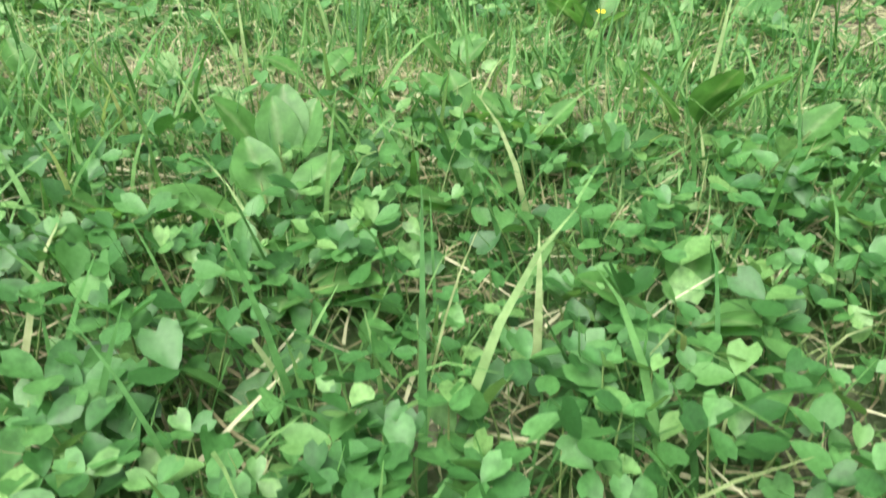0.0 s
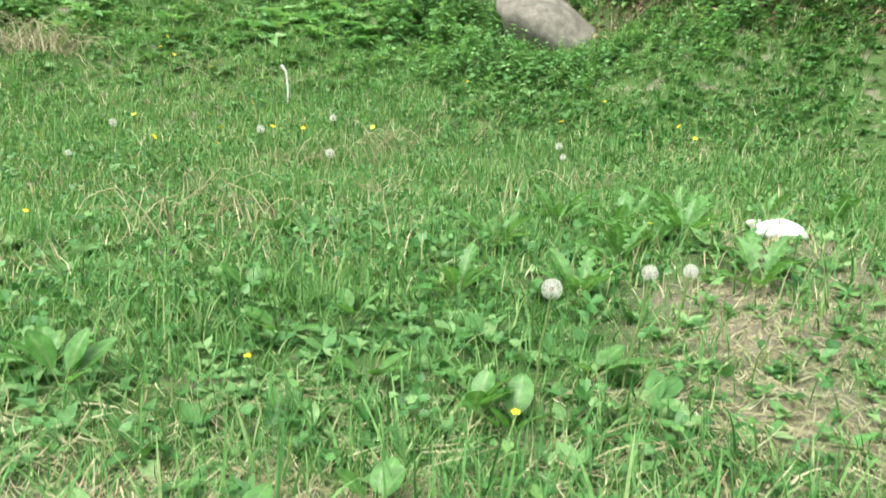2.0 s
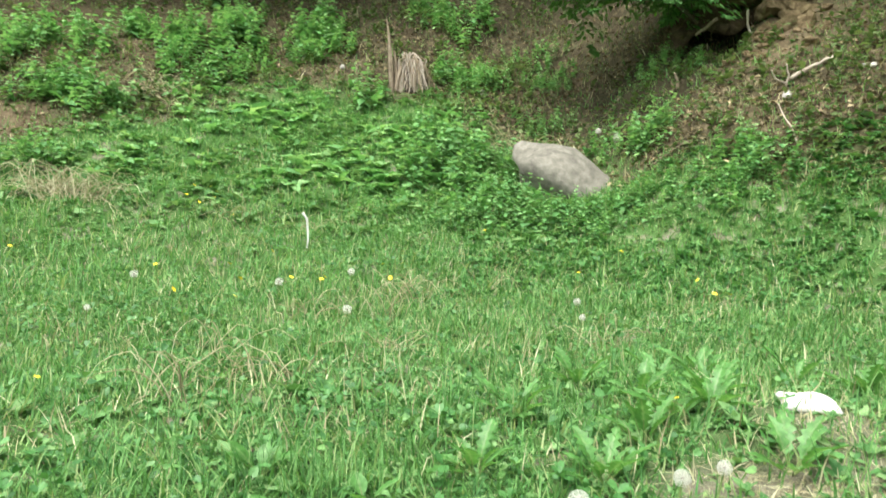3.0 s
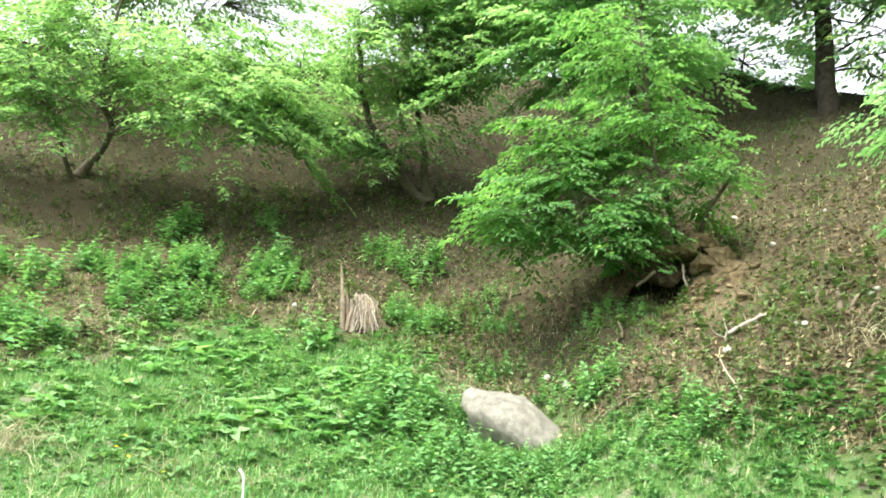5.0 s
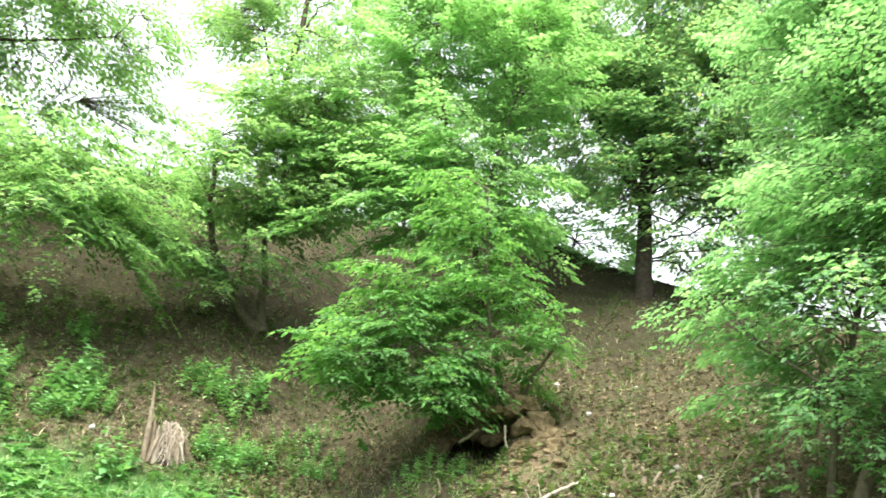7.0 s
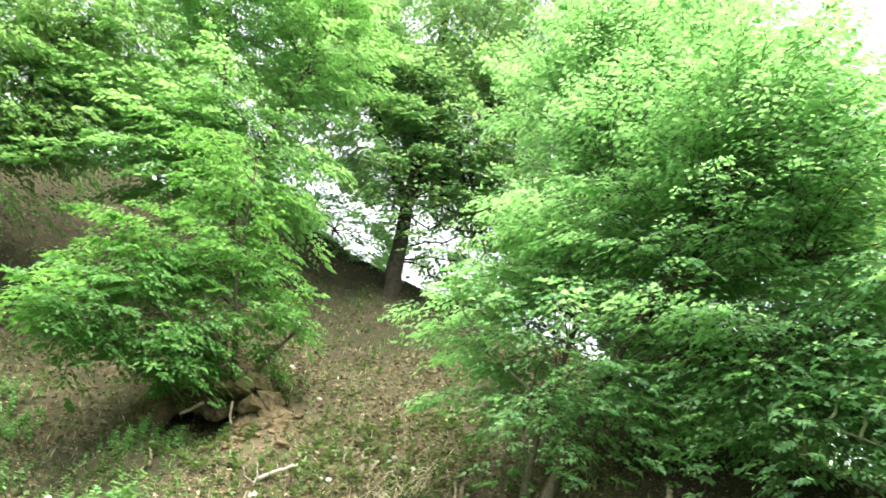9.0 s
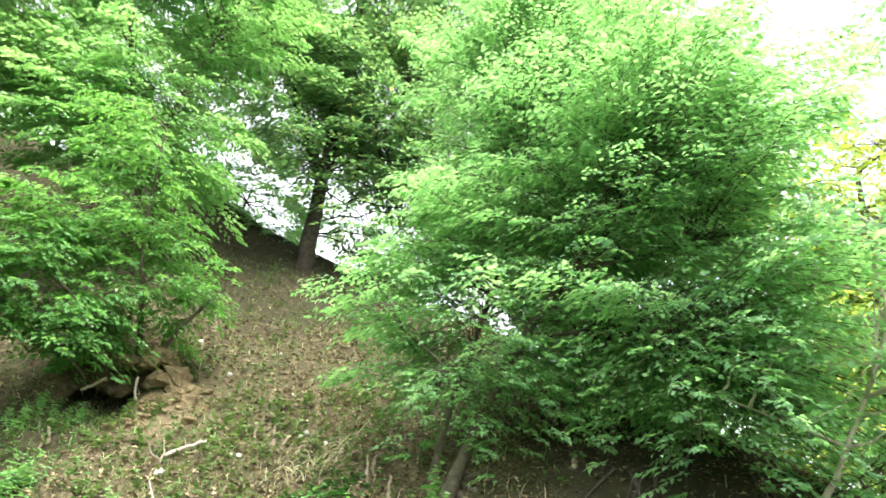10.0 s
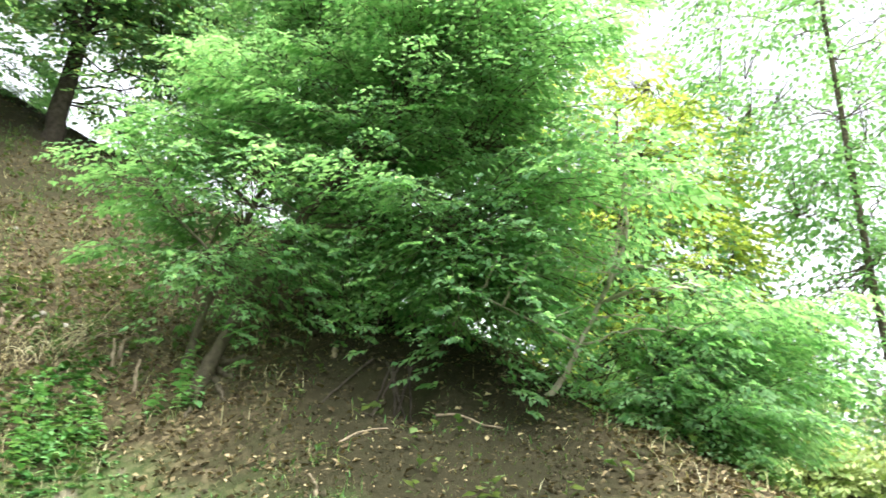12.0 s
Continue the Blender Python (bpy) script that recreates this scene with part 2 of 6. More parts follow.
BANKHERB = leaf_material("olive_seedling_leaf", [(0.0, (0.051, 0.111, 0.034)), (0.5, (0.0935, 0.162, 0.0553)), (1.0, (0.17, 0.23, 0.0978))], 0.35, 0.6, 0.2, 2.0)
NETTLE = leaf_material("nettle_leaf", [(0.0, (0.101, 0.258, 0.0966)), (0.5, (0.172, 0.386, 0.145)), (1.0, (0.302, 0.502, 0.221))], 0.42, 0.5)
HORNBEAM = leaf_material("hornbeam_leaf", [(0.0, (0.097, 0.233, 0.117)), (0.5, (0.168, 0.32, 0.179)), (1.0, (0.239, 0.402, 0.238))], 0.7, 0.55, 0.2, 0.8, (1.65, 1.64, 1.0))
HAZELLEAF = leaf_material("hazel_leaf", [(0.0, (0.0652, 0.187, 0.0603)), (0.5, (0.113, 0.266, 0.0947)), (1.0, (0.183, 0.355, 0.146))], 0.6, 0.55, 0.2, 0.8, (1.5, 1.45, 0.8))
DARKLEAF = leaf_material("shaded_oak_leaf", [(0.0, (0.0905, 0.231, 0.106)), (0.5, (0.167, 0.341, 0.159)), (1.0, (0.25, 0.42, 0.21))], 0.64, 0.45, 0.4, 0.5, (1.65, 1.6, 1.05))
OAKLEAF = leaf_material("oak_leaf", [(0.0, (0.095, 0.22, 0.12)), (0.5, (0.162, 0.32, 0.168)), (0.85, (0.218, 0.38, 0.204)), (0.95, (0.237, 0.34, 0.168)), (1.0, (0.304, 0.33, 0.144))], 0.6, 0.5, 0.3, 0.5, (1.6, 1.5, 0.95))
YELLOWLEAF = leaf_material("young_yellow_leaf", [(0.0, (0.244, 0.355, 0.0711)), (0.5, (0.387, 0.497, 0.119)), (1.0, (0.602, 0.668, 0.213))], 0.55, 0.5, 0.35, 0.5)
MAPLELEAF = leaf_material("maple_leaf", [(0.0, (0.0998, 0.224, 0.0989)), (0.5, (0.177, 0.316, 0.15)), (1.0, (0.224, 0.365, 0.185))], 0.7, 0.45, 0.4, 0.6, (1.5, 1.5, 0.9))
FRESHLEAF = leaf_material("fresh_maple_leaf", [(0.0, (0.143, 0.32, 0.147)), (0.5, (0.227, 0.427, 0.21)), (1.0, (0.286, 0.485, 0.263))], 0.66, 0.45, 0.35, 0.6, (1.5, 1.45, 0.9))
PALELEAF = leaf_material("pale_field_leaf", [(0.0, (0.2, 0.31, 0.11)), (0.5, (0.31, 0.41, 0.17)), (1.0, (0.44, 0.52, 0.27))], 0.5, 0.5, 0.35, 0.5)
LITTER = leaf_material("dead_leaf", [(0.0, (0.0575, 0.0445, 0.0247)), (0.35, (0.109, 0.0869, 0.0484)), (0.75, (0.19, 0.155, 0.0893)), (1.0, (0.437, 0.366, 0.237))], 0.08, 0.8, 0.2, 1.0)
BARK = plain("bark", [(0.25, (0.036, 0.0307, 0.0222)), (0.55, (0.101, 0.0861, 0.0607)), (0.8, (0.173, 0.153, 0.111))], 22.0, 0.9, 0.15, 0.8, 0.012)
DARKBARK = plain("dark_bark", [(0.3, (0.02, 0.017, 0.014)), (0.7, (0.07, 0.058, 0.045))], 14.0, 0.9, 0.15, 0.9, 0.02)
STEM = plain("green_stem", [(0.2, (0.09, 0.18, 0.05)), (0.8, (0.22, 0.28, 0.1))], 30.0, 0.6)
EARTH = plain("clay_earth", [(0.2, (0.0577, 0.0438, 0.0242)), (0.5, (0.155, 0.118, 0.066)), (0.8, (0.32, 0.255, 0.152))], 13.0, 0.95, 0.1, 1.0, 0.05)
# EARTH at about half tone: the ledge's shadow and dark humus in one colour
DARKCLAY = plain("shaded_dark_clay", [(0.2, (0.028, 0.021, 0.012)), (0.5, (0.07, 0.053, 0.031)), (0.8, (0.15, 0.117, 0.071))], 13.0, 0.95, 0.1, 1.0, 0.05)
STONE = plain("white_stone", [(0.2, (0.45, 0.432, 0.405)), (0.7, (0.72, 0.711, 0.693))], 25.0, 0.8, 0.3, 0.5, 0.005)
PALESTONE = plain("dusty_pale_stone", [(0.2, (0.3, 0.28, 0.25)), (0.7, (0.58, 0.56, 0.52))], 25.0, 0.85, 0.25, 0.5, 0.005)
GREYSTONE = plain("weathered_stone", [(0.2, (0.0884, 0.0867, 0.0706)), (0.5, (0.173, 0.165, 0.137)), (0.8, (0.276, 0.267, 0.227))], 14.0, 0.9, 0.15, 0.7, 0.02)
DEADWOOD = plain("dead_wood", [(0.2, (0.09, 0.07, 0.05)), (0.5, (0.21, 0.17, 0.12)), (0.8, (0.36, 0.31, 0.23))], 18.0, 0.9, 0.15, 0.8, 0.01)
PALEWOOD = plain("bleached_wood", [(0.2, (0.24, 0.2, 0.155)), (0.8, (0.46, 0.41, 0.34))], 18.0, 0.85, 0.2, 0.6, 0.006)
FIBRE = plain("rotten_fibre", [(0.2, (0.16, 0.125, 0.085)), (0.8, (0.36, 0.3, 0.215))], 20.0, 0.9, 0.15, 0.6, 0.006)
CRUMB = plain("dark_soil_crumb", [(0.2, (0.0165, 0.015, 0.00897)), (0.5, (0.0413, 0.0374, 0.0224)), (0.8, (0.099, 0.0899, 0.0557))], 30.0, 0.95, 0.1, 0.8, 0.01)
PETAL = plain("yellow_petal", [(0.2, (0.75, 0.55, 0.01)), (0.8, (0.9, 0.75, 0.03))], 40.0, 0.4, 0.5, 0.1, 0.001)
FLUFF = leaf_material("seed_fluff", [(0.0, (0.74, 0.74, 0.73)), (1.0, (0.88, 0.88, 0.87))], 0.4, 0.8, 0.2, 1.5, (1.0, 1.0, 1.0))
CORE = plain("seed_core", [(0.3, (0.12, 0.09, 0.06)), (0.7, (0.25, 0.2, 0.14))], 60.0)


def ground_material():
    """Soil with thatch on the meadow; brown earth, litter and moss on the slope."""
    m, nt, b = material("ground_soil", 0.95, 0.12)
    fine, mid, big = noise_of(nt, 38.0, 6.0, 0.7), noise_of(nt, 7.0, 5.0, 0.6), noise_of(nt, 0.9, 4.0, 0.6)
    tiny = noise_of(nt, 140.0, 8.0, 0.75)
    soil = ramp(nt, tiny, [(0.32, (0.08, 0.072, 0.052)), (0.5, (0.2, 0.185, 0.135)), (0.7, (0.42, 0.39, 0.3))])
    thatch = ramp(nt, tiny, [(0.3, (0.035, 0.085, 0.022)), (0.55, (0.075, 0.15, 0.042)), (0.75, (0.17, 0.23, 0.085))])
    meadow = mix(nt, ramp(nt, mid, [(0.32, (0, 0, 0)), (0.46, (1, 1, 1))]), soil, thatch)
    bare = nt.nodes.new("ShaderNodeAttribute")
    bare.attribute_name = "bare"
    meadow = mix(nt, bare.outputs["Fac"], meadow, soil)
    brown = ramp(nt, fine, [(0.28, (0.0218, 0.0163, 0.00997)), (0.5, (0.0547, 0.0416, 0.0253)), (0.75, (0.125, 0.0965, 0.0599))])
    moss = ramp(nt, fine, [(0.3, (0.0306, 0.0385, 0.0168)), (0.7, (0.0816, 0.091, 0.0434))])
    slope = mix(nt, ramp(nt, noise_of(nt, 2.6, 6.0, 0.7), [(0.4, (0, 0, 0)), (0.62, (0.9, 0.9, 0.9))]), brown, moss)
    slope = mix(nt, 1.0, slope, ramp(nt, big, [(0.35, (0.55, 0.54, 0.52)), (0.65, (1.2, 1.2, 1.16))]), "MULTIPLY")
    cells, place = nt.nodes.new("ShaderNodeTexVoronoi"), nt.nodes.new("ShaderNodeTexCoord")
    cells.inputs["Scale"].default_value = 26.0
    nt.links.new(place.outputs["Object"], cells.inputs["Vector"])
    tone = nt.nodes.new("ShaderNodeSeparateColor")
    nt.links.new(cells.outputs["Color"], tone.inputs[0])
    leafy = ramp(nt, tone.outputs[0], [(0.0, (0.0218, 0.0178, 0.00997)), (0.45, (0.0547, 0.0445, 0.0246)), (0.8, (0.106, 0.0876, 0.0499)), (1.0, (0.204, 0.171, 0.106))])
    slope = mix(nt, ramp(nt, mid, [(0.36, (0, 0, 0)), (0.56, (0.85, 0.85, 0.85))]), slope, leafy)
    # pale washed earth; on the far left bank its paleness stands for sunlight
    washed = ramp(nt, fine, [(0.3, (0.0655, 0.0508, 0.0296)), (0.55, (0.14, 0.109, 0.0653)), (0.75, (0.243, 0.201, 0.128))])
    slope = mix(nt, bare.outputs["Fac"], slope, washed)
    # bare soil colour, darkened further to stand for shade below hornbeam, bush and oak
    earth_shade = nt.nodes.new("ShaderNodeAttribute")
    earth_shade.attribute_name = "shaded_earth"
    shaded_earth = ramp(nt, tiny, [(0.3, (0.0084, 0.00831, 0.0044)), (0.55, (0.0224, 0.0218, 0.011)), (0.75, (0.0525, 0.0524, 0.028))])
    slope = mix(nt, earth_shade.outputs["Fac"], slope, shaded_earth)
    at = nt.nodes.new("ShaderNodeAttribute")
    at.attribute_name = "slope"
    nt.links.new(mix(nt, at.outputs["Fac"], meadow, slope), b.inputs["Base Color"])
    both = mix(nt, 0.5, fine, tiny)
    bump(nt, b, both, 0.9, 0.02)
    return m


GROUND = ground_material()

# ---- the ground, one sheet to the horizon ----
rings = np.concatenate([np.linspace(0.02, 1.6, 40), np.linspace(1.65, 14, 190), np.linspace(14.2, 32, 70), np.geomspace(33, 3000, 30)])
steps = 360
aa = np.linspace(-180, 180, steps, endpoint=False)
gr, ga = np.meshgrid(rings, aa, indexing="ij")
gx, gy = polar(gr, ga)
gv = np.concatenate([on_land(gx.ravel(), gy.ravel()), on_land(np.array([0.0]), np.array([0.0]))])
gi, gj = np.meshgrid(np.arange(len(rings) - 1), np.arange(steps), indexing="ij")
gi, gj = gi.ravel(), gj.ravel()
gn = (gj + 1) % steps
gq = np.stack([gi * steps + gj, gi * steps + gn, (gi + 1) * steps + gn, (gi + 1) * steps + gj], -1)[:, ::-1]
gt = np.stack([np.full(steps, len(gv) - 1), (np.arange(steps) + 1) % steps, np.arange(steps)], -1)
ground_mesh = quick_mesh("ground", gv, [gq, gt], GROUND, True)
attr = ground_mesh.attributes.new("slope", "FLOAT", "POINT")
attr.data.foreach_set("value", bankness(gv[:, 0], gv[:, 1]).astype(np.float32))
bare_at = ground_mesh.attributes.new("bare", "FLOAT", "POINT")
bare_at.data.foreach_set("value", bareness(gv[:, 0], gv[:, 1]).astype(np.float32))
shaded_earth_at = ground_mesh.attributes.new("shaded_earth", "FLOAT", "POINT")
shaded_earth_at.data.foreach_set("value", bare_shaded_earth(gv[:, 0], gv[:, 1]).astype(np.float32))
ground = tagged(new("ground", ground_mesh), "meadow soil rising into a steep brown littered bank", "ground", kind="structure")

# ---- leaf and blade shapes: base at the origin, length along y ----
LEAF4 = (np.array([[0, 0, 0], [0.29, 0.42, 0.06], [0, 1, -0.15], [-0.29, 0.42, 0.06], [0, 0.45, 0.0]]),
         np.array([[0, 1, 4], [1, 2, 4], [2, 3, 4], [3, 0, 4]]))
LEAF2 = (np.array([[0, 0, 0], [0.31, 0.45, 0.06], [0, 1, -0.12], [-0.31, 0.45, 0.06]]), np.array([[0, 1, 2], [0, 2, 3]]))



def broad_shape(n=5, wide=0.3, arch=0.16, wave_=0.02):
    """An oval leaf blade with a sunk midrib, n cross rows."""
    v, f = [], []
    for i in range(n + 1):
        t = i / n
        w = wide * (math.sin(math.pi * min(1, t * 0.93 + 0.04)) ** 0.8) + 0.004
        z = arch * (t - t * t * 1.35)
        v += [(-w, t, z + 0.05 + wave_ * math.sin(7 * t)), (-w * 0.5, t, z + 0.028), (0, t, z), (w * 0.5, t, z + 0.028), (w, t, z + 0.05 - wave_ * math.sin(7 * t))]
    for i in range(n):
        for j in range(4):
            a = i * 5 + j
            f.append((a, a + 1, a + 6, a + 5))
    return np.array(v), np.array(f)


def leaflet_shape():
    """One heart-shaped clover leaflet, folded along its rib."""
    v = [(0, 0, 0), (0, 0.5, 0.0), (0, 0.86, -0.02)]
    rim = [(0.17, 0.16, 0.07), (0.37, 0.5, 0.12), (0.4, 0.8, 0.1), (0.2, 1.04, 0.04)]
    v += rim + [(-x, y, z) for x, y, z in rim]
    f = [(0, 3, 1), (3, 4, 1), (4, 5, 1), (5, 6, 1), (6, 2, 1), (0, 1, 7), (7, 1, 8), (8, 1, 9), (9, 1, 10), (10, 1, 2)]
    return np.array(v, float), np.array(f)


LEAFLET = leaflet_shape()


def stuff(name, parts, mat, label, category):
    v, f = joined(parts) if isinstance(parts, list) else parts
    return tagged(new(name, quick_mesh(name, v, f, mat)), label, category, kind="stuff")


# ---- trees ----
def spray_leaves(ends, ways, count, reach, size, droop, shape, broad=0.55):
    """Leafy fronds at twig ends: leaves lie in ranks to both sides of a short arching twig, like shingles, tips hanging."""
    n = len(ends)
    t = np.tile(np.linspace(0.02, 1, count), n) + rng.normal(0, 0.02, n * count)
    e, w = np.repeat(ends, count, 0), np.repeat(ways, count, 0)
    side = np.cross(w, [0, 0, 1.0])
    side /= np.linalg.norm(side, axis=1)[:, None] + 1e-9
    hand = np.tile(np.where(np.arange(count) % 2 == 0, 1.0, -1.0), n)
    rank = np.tile(np.where(np.arange(count) % 4 < 2, 0.08, 1.0), n)
    ln = np.repeat(reach * rng.uniform(0.6, 1.3, n), count)
    fan = broad * rank * rng.uniform(0.6, 1.1, n * count) * (1 - 0.8 * t)
    lean = np.repeat(rng.normal(0, 0.22, n), count)
    at = e + w * (t * ln)[:, None] + side * (hand * fan * ln)[:, None]
    at[:, 2] += -droop * ln * t * t - 0.25 * fan * ln + lean * hand * fan * ln + rng.normal(0, 0.02, n * count) * ln
    yaw = np.arctan2(-w[:, 0], w[:, 1]) - hand * (rng.normal(0.75, 0.18, n * count) - 0.45 * t)
    pitch = rng.normal(-0.2, 0.2, n * count) - 0.3 * t
    roll = rng.normal(0, 0.24, n * count) + lean
    return scatter(shape, at, turns(yaw, pitch, roll), size * rng.uniform(0.7, 1.2, n * count) * (1.1 - 0.25 * t))


def in_crown(blobs, n, hole=0.25, freq=1.6):
    """Random points in a union of ellipsoids (centre, radii), denser near their skins, with gaps."""
    vol = np.array([b[1][0] * b[1][1] * b[1][2] for b in blobs])
    pick = rng.choice(len(blobs), n * 2, p=vol / vol.sum())
    u = rng.normal(0, 1, (n * 2, 3))
    u /= np.linalg.norm(u, axis=1)[:, None]
    u *= rng.uniform(0.25, 1, n * 2)[:, None] ** 0.45
    p = np.array([blobs[k][0] for k in pick]) + u * np.array([blobs[k][1] for k in pick])
    gap = wave(p[:, 0] + 0.5 * p[:, 2], p[:, 1] - 0.7 * p[:, 2], freq) + 0.6 * wave(p[:, 2], p[:, 0] - p[:, 1], freq * 1.3, 1.0)
    p = p[gap > np.quantile(gap, hole)]
    return p[:n]


def open_places(pts, gaps):
    """Which points lie outside the windows in a crown, given as centres and radii."""
    keep_ = np.ones(len(pts), bool)
    for c, r_ in gaps:
        keep_ &= np.linalg.norm(pts - c, axis=1) > r_
    return keep_


def plate_limbs(nodes, tips, reach, thick, rise_from=99.0):
    """Level limbs with side twigs to both sides, so that each limb carries a flat plate of leaves."""
    twigs, at, ways, lens = [], [], [], []
    tips = tips + rng.normal(0, 0.2, tips.shape)
    for f in tips:
        gap = f - nodes
        flat_d = np.hypot(gap[:, 0], gap[:, 1])
        a = nodes[np.argmin(np.abs(gap[:, 2] - 0.3 * flat_d) * 1.6 + 0.4 * flat_d + rng.uniform(0, 0.6, len(nodes)))]
        ln = np.linalg.norm(f - a)
        q = bent(a, f, 0.08 * ln, 9, 0.015)
        q[-3:, 2] -= np.array([0.01, 0.03, 0.07]) * min(1.0, ln)
        twigs.append(tube(q, np.linspace(thick, thick * 0.18, 9), 3))
        m = max(5, int(min(ln, 2.2) * 0.75 / (0.24 * reach)))
        s = np.linspace(max(0.25, 1 - 1.7 / max(ln, 0.1)), 1, m)
        p = np.stack([np.interp(s * 8, np.arange(9), q[:, c]) for c in range(3)], -1)
        d = q[-1] - q[3]
        yaw = math.atan2(d[1], d[0])
        turn_ = yaw + np.where(np.arange(m) % 2 == 0, 1, -1) * (1.25 - 0.85 * s) * rng.uniform(0.7, 1.2, m)
        turn_[-1] = yaw
        w = np.stack([np.cos(turn_), np.sin(turn_), rng.normal(-0.12, 0.12, m) + 0.8 * np.clip((p[:, 2] - rise_from) / 1.5, 0, 1) * rng.uniform(0.5, 1.2, m)], -1)
        w /= np.linalg.norm(w, axis=1)[:, None]
        r_ = reach * (0.55 + 0.75 * np.sin(np.pi * np.clip(s, 0, 1)) ** 0.7) * rng.uniform(0.7, 1.15, m)
        for k in range(0, m, 2):
            twigs.append(tube(np.stack([p[k], p[k] + w[k] * r_[k] - [0, 0, 0.15 * r_[k]]]), np.array([0.0038, 0.0012]) * (thick / 0.02) ** 0.5, 3))
        at.append(p), ways.append(w), lens.append(r_)
    return twigs, np.concatenate(at), np.concatenate(ways), np.concatenate(lens)


def tree(name, label, trunks, blobs, sprays, count, size, leaf_mat, bark_mat, shape=LEAF2, reach=0.45, droop=0.35, limbs=14, thick=0.03, category="tree",
         hole=0.25, group="", plates=False, gaps=(), rise_from=99.0):
    """A tree or shrub: trunks (point list, radius at foot and top), limbs into the crown, branches and twigs to leafy sprays."""
    foot = np.asarray(trunks[0][0][0], float)
    ob = thing(name, foot, label, category, group)
    nodes = []
    for pts, r0, r1 in trunks:
        p = np.asarray(pts, float)
        k = np.linspace(0, len(p) - 1, 4 * len(p))
        q = np.stack([np.interp(k, np.arange(len(p)), p[:, c]) for c in range(3)], -1)
        for _ in range(3):
            q[1:-1] = 0.25 * q[:-2] + 0.5 * q[1:-1] + 0.25 * q[2:]
        q[1:-1] += rng.normal(0, r0 * 0.12, (len(q) - 2, 3))
        rad = np.linspace(r0, r1, len(q))
        rad[:2] *= (1.5, 1.2)
        tv, tf = tube(q, rad, 9)
        piece("trunk" if len(nodes) == 0 else "stem", quick_mesh("trunk", tv - foot, tf, bark_mat, True), ob)
        nodes.append(q[len(q) // 3:])
    nodes = np.concatenate(nodes)
    if plates:
        twigs, pts, flat, lens = plate_limbs(nodes, in_crown(blobs, limbs, hole), reach, thick, rise_from)
        clear = open_places(pts + flat * (0.5 * lens[:, None]), gaps)
        pts, flat, lens = pts[clear], flat[clear], lens[clear]
        v, f = spray_leaves(pts, flat, count, lens, size, droop, shape, 0.3)
        tv, tf = joined(twigs)
        tagged(piece("branchwork", quick_mesh("branchwork", tv - foot, tf, bark_mat, True), ob), kind="stuff")
        piece("crown", quick_mesh("crown", v - foot, f, leaf_mat), ob)
        return ob
    pts = in_crown(blobs, sprays, hole)
    pts = pts[open_places(pts, gaps)]
    far = pts[rng.choice(len(pts), limbs, replace=False)]
    twigs, limb_nodes = [], [nodes]
    for f in far:
        d = np.linalg.norm(nodes - f, axis=1) + 1.2 * np.maximum(nodes[:, 2] - f[2], 0)
        a = nodes[np.argmin(d)]
        q = bent(a, f, 0.06 * np.linalg.norm(f - a), 12, 0.02)
        twigs.append(tube(q, np.linspace(thick, thick * 0.25, 12), 5))
        limb_nodes.append(q)
    limb_nodes = np.concatenate(limb_nodes)
    near = np.empty(len(pts), int)
    for k in range(0, len(pts), 400):
        near[k:k + 400] = np.argmin(((pts[k:k + 400, None] - limb_nodes[None]) ** 2).sum(-1), 1)
    start = limb_nodes[near]
    way = pts - start
    ln = np.linalg.norm(way, axis=1)
    # outward and level: twigs reach away from the crown's axis
    mid = np.mean([b[0] for b in blobs], axis=0)
    out = pts - mid
    out[:, 2] *= 0.25
    out /= np.linalg.norm(out, axis=1)[:, None] + 1e-9
    flat = way / (ln[:, None] + 1e-9) * 0.5 + out + rng.normal(0, 0.35, way.shape)
    flat[:, 2] *= 0.45
    flat /= np.linalg.norm(flat, axis=1)[:, None]
    for k in range(len(pts)):
        if ln[k] > 0.08:
            q = np.stack([start[k], pts[k] + [0, 0, 0.03 * ln[k]], pts[k] + flat[k] * reach * 0.8 - [0, 0, droop * reach * 0.5]])
            twigs.append(tube(q, np.array([0.007, 0.0035, 0.0015]) * (thick / 0.03) ** 0.5, 3))
    v, f = spray_leaves(pts, flat, count, reach, size, droop, shape)
    tv, tf = joined(twigs)
    tagged(piece("branchwork", quick_mesh("branchwork", tv - foot, tf, bark_mat, True), ob), kind="stuff")
    piece("crown", quick_mesh("crown", v - foot, f, leaf_mat), ob)
    return ob


def P(r, az, el):
    """A place by distance along the ground, heading and elevation seen from 0.89 m above the origin."""
    x, y = polar(r, az)
    return np.array([x, y, 0.89 + r * math.tan(radians(el))])


def foot(r, az):
    x, y = polar(r, az)
    return np.array([x, y, float(land(x, y, hollows=False)) - 0.05])


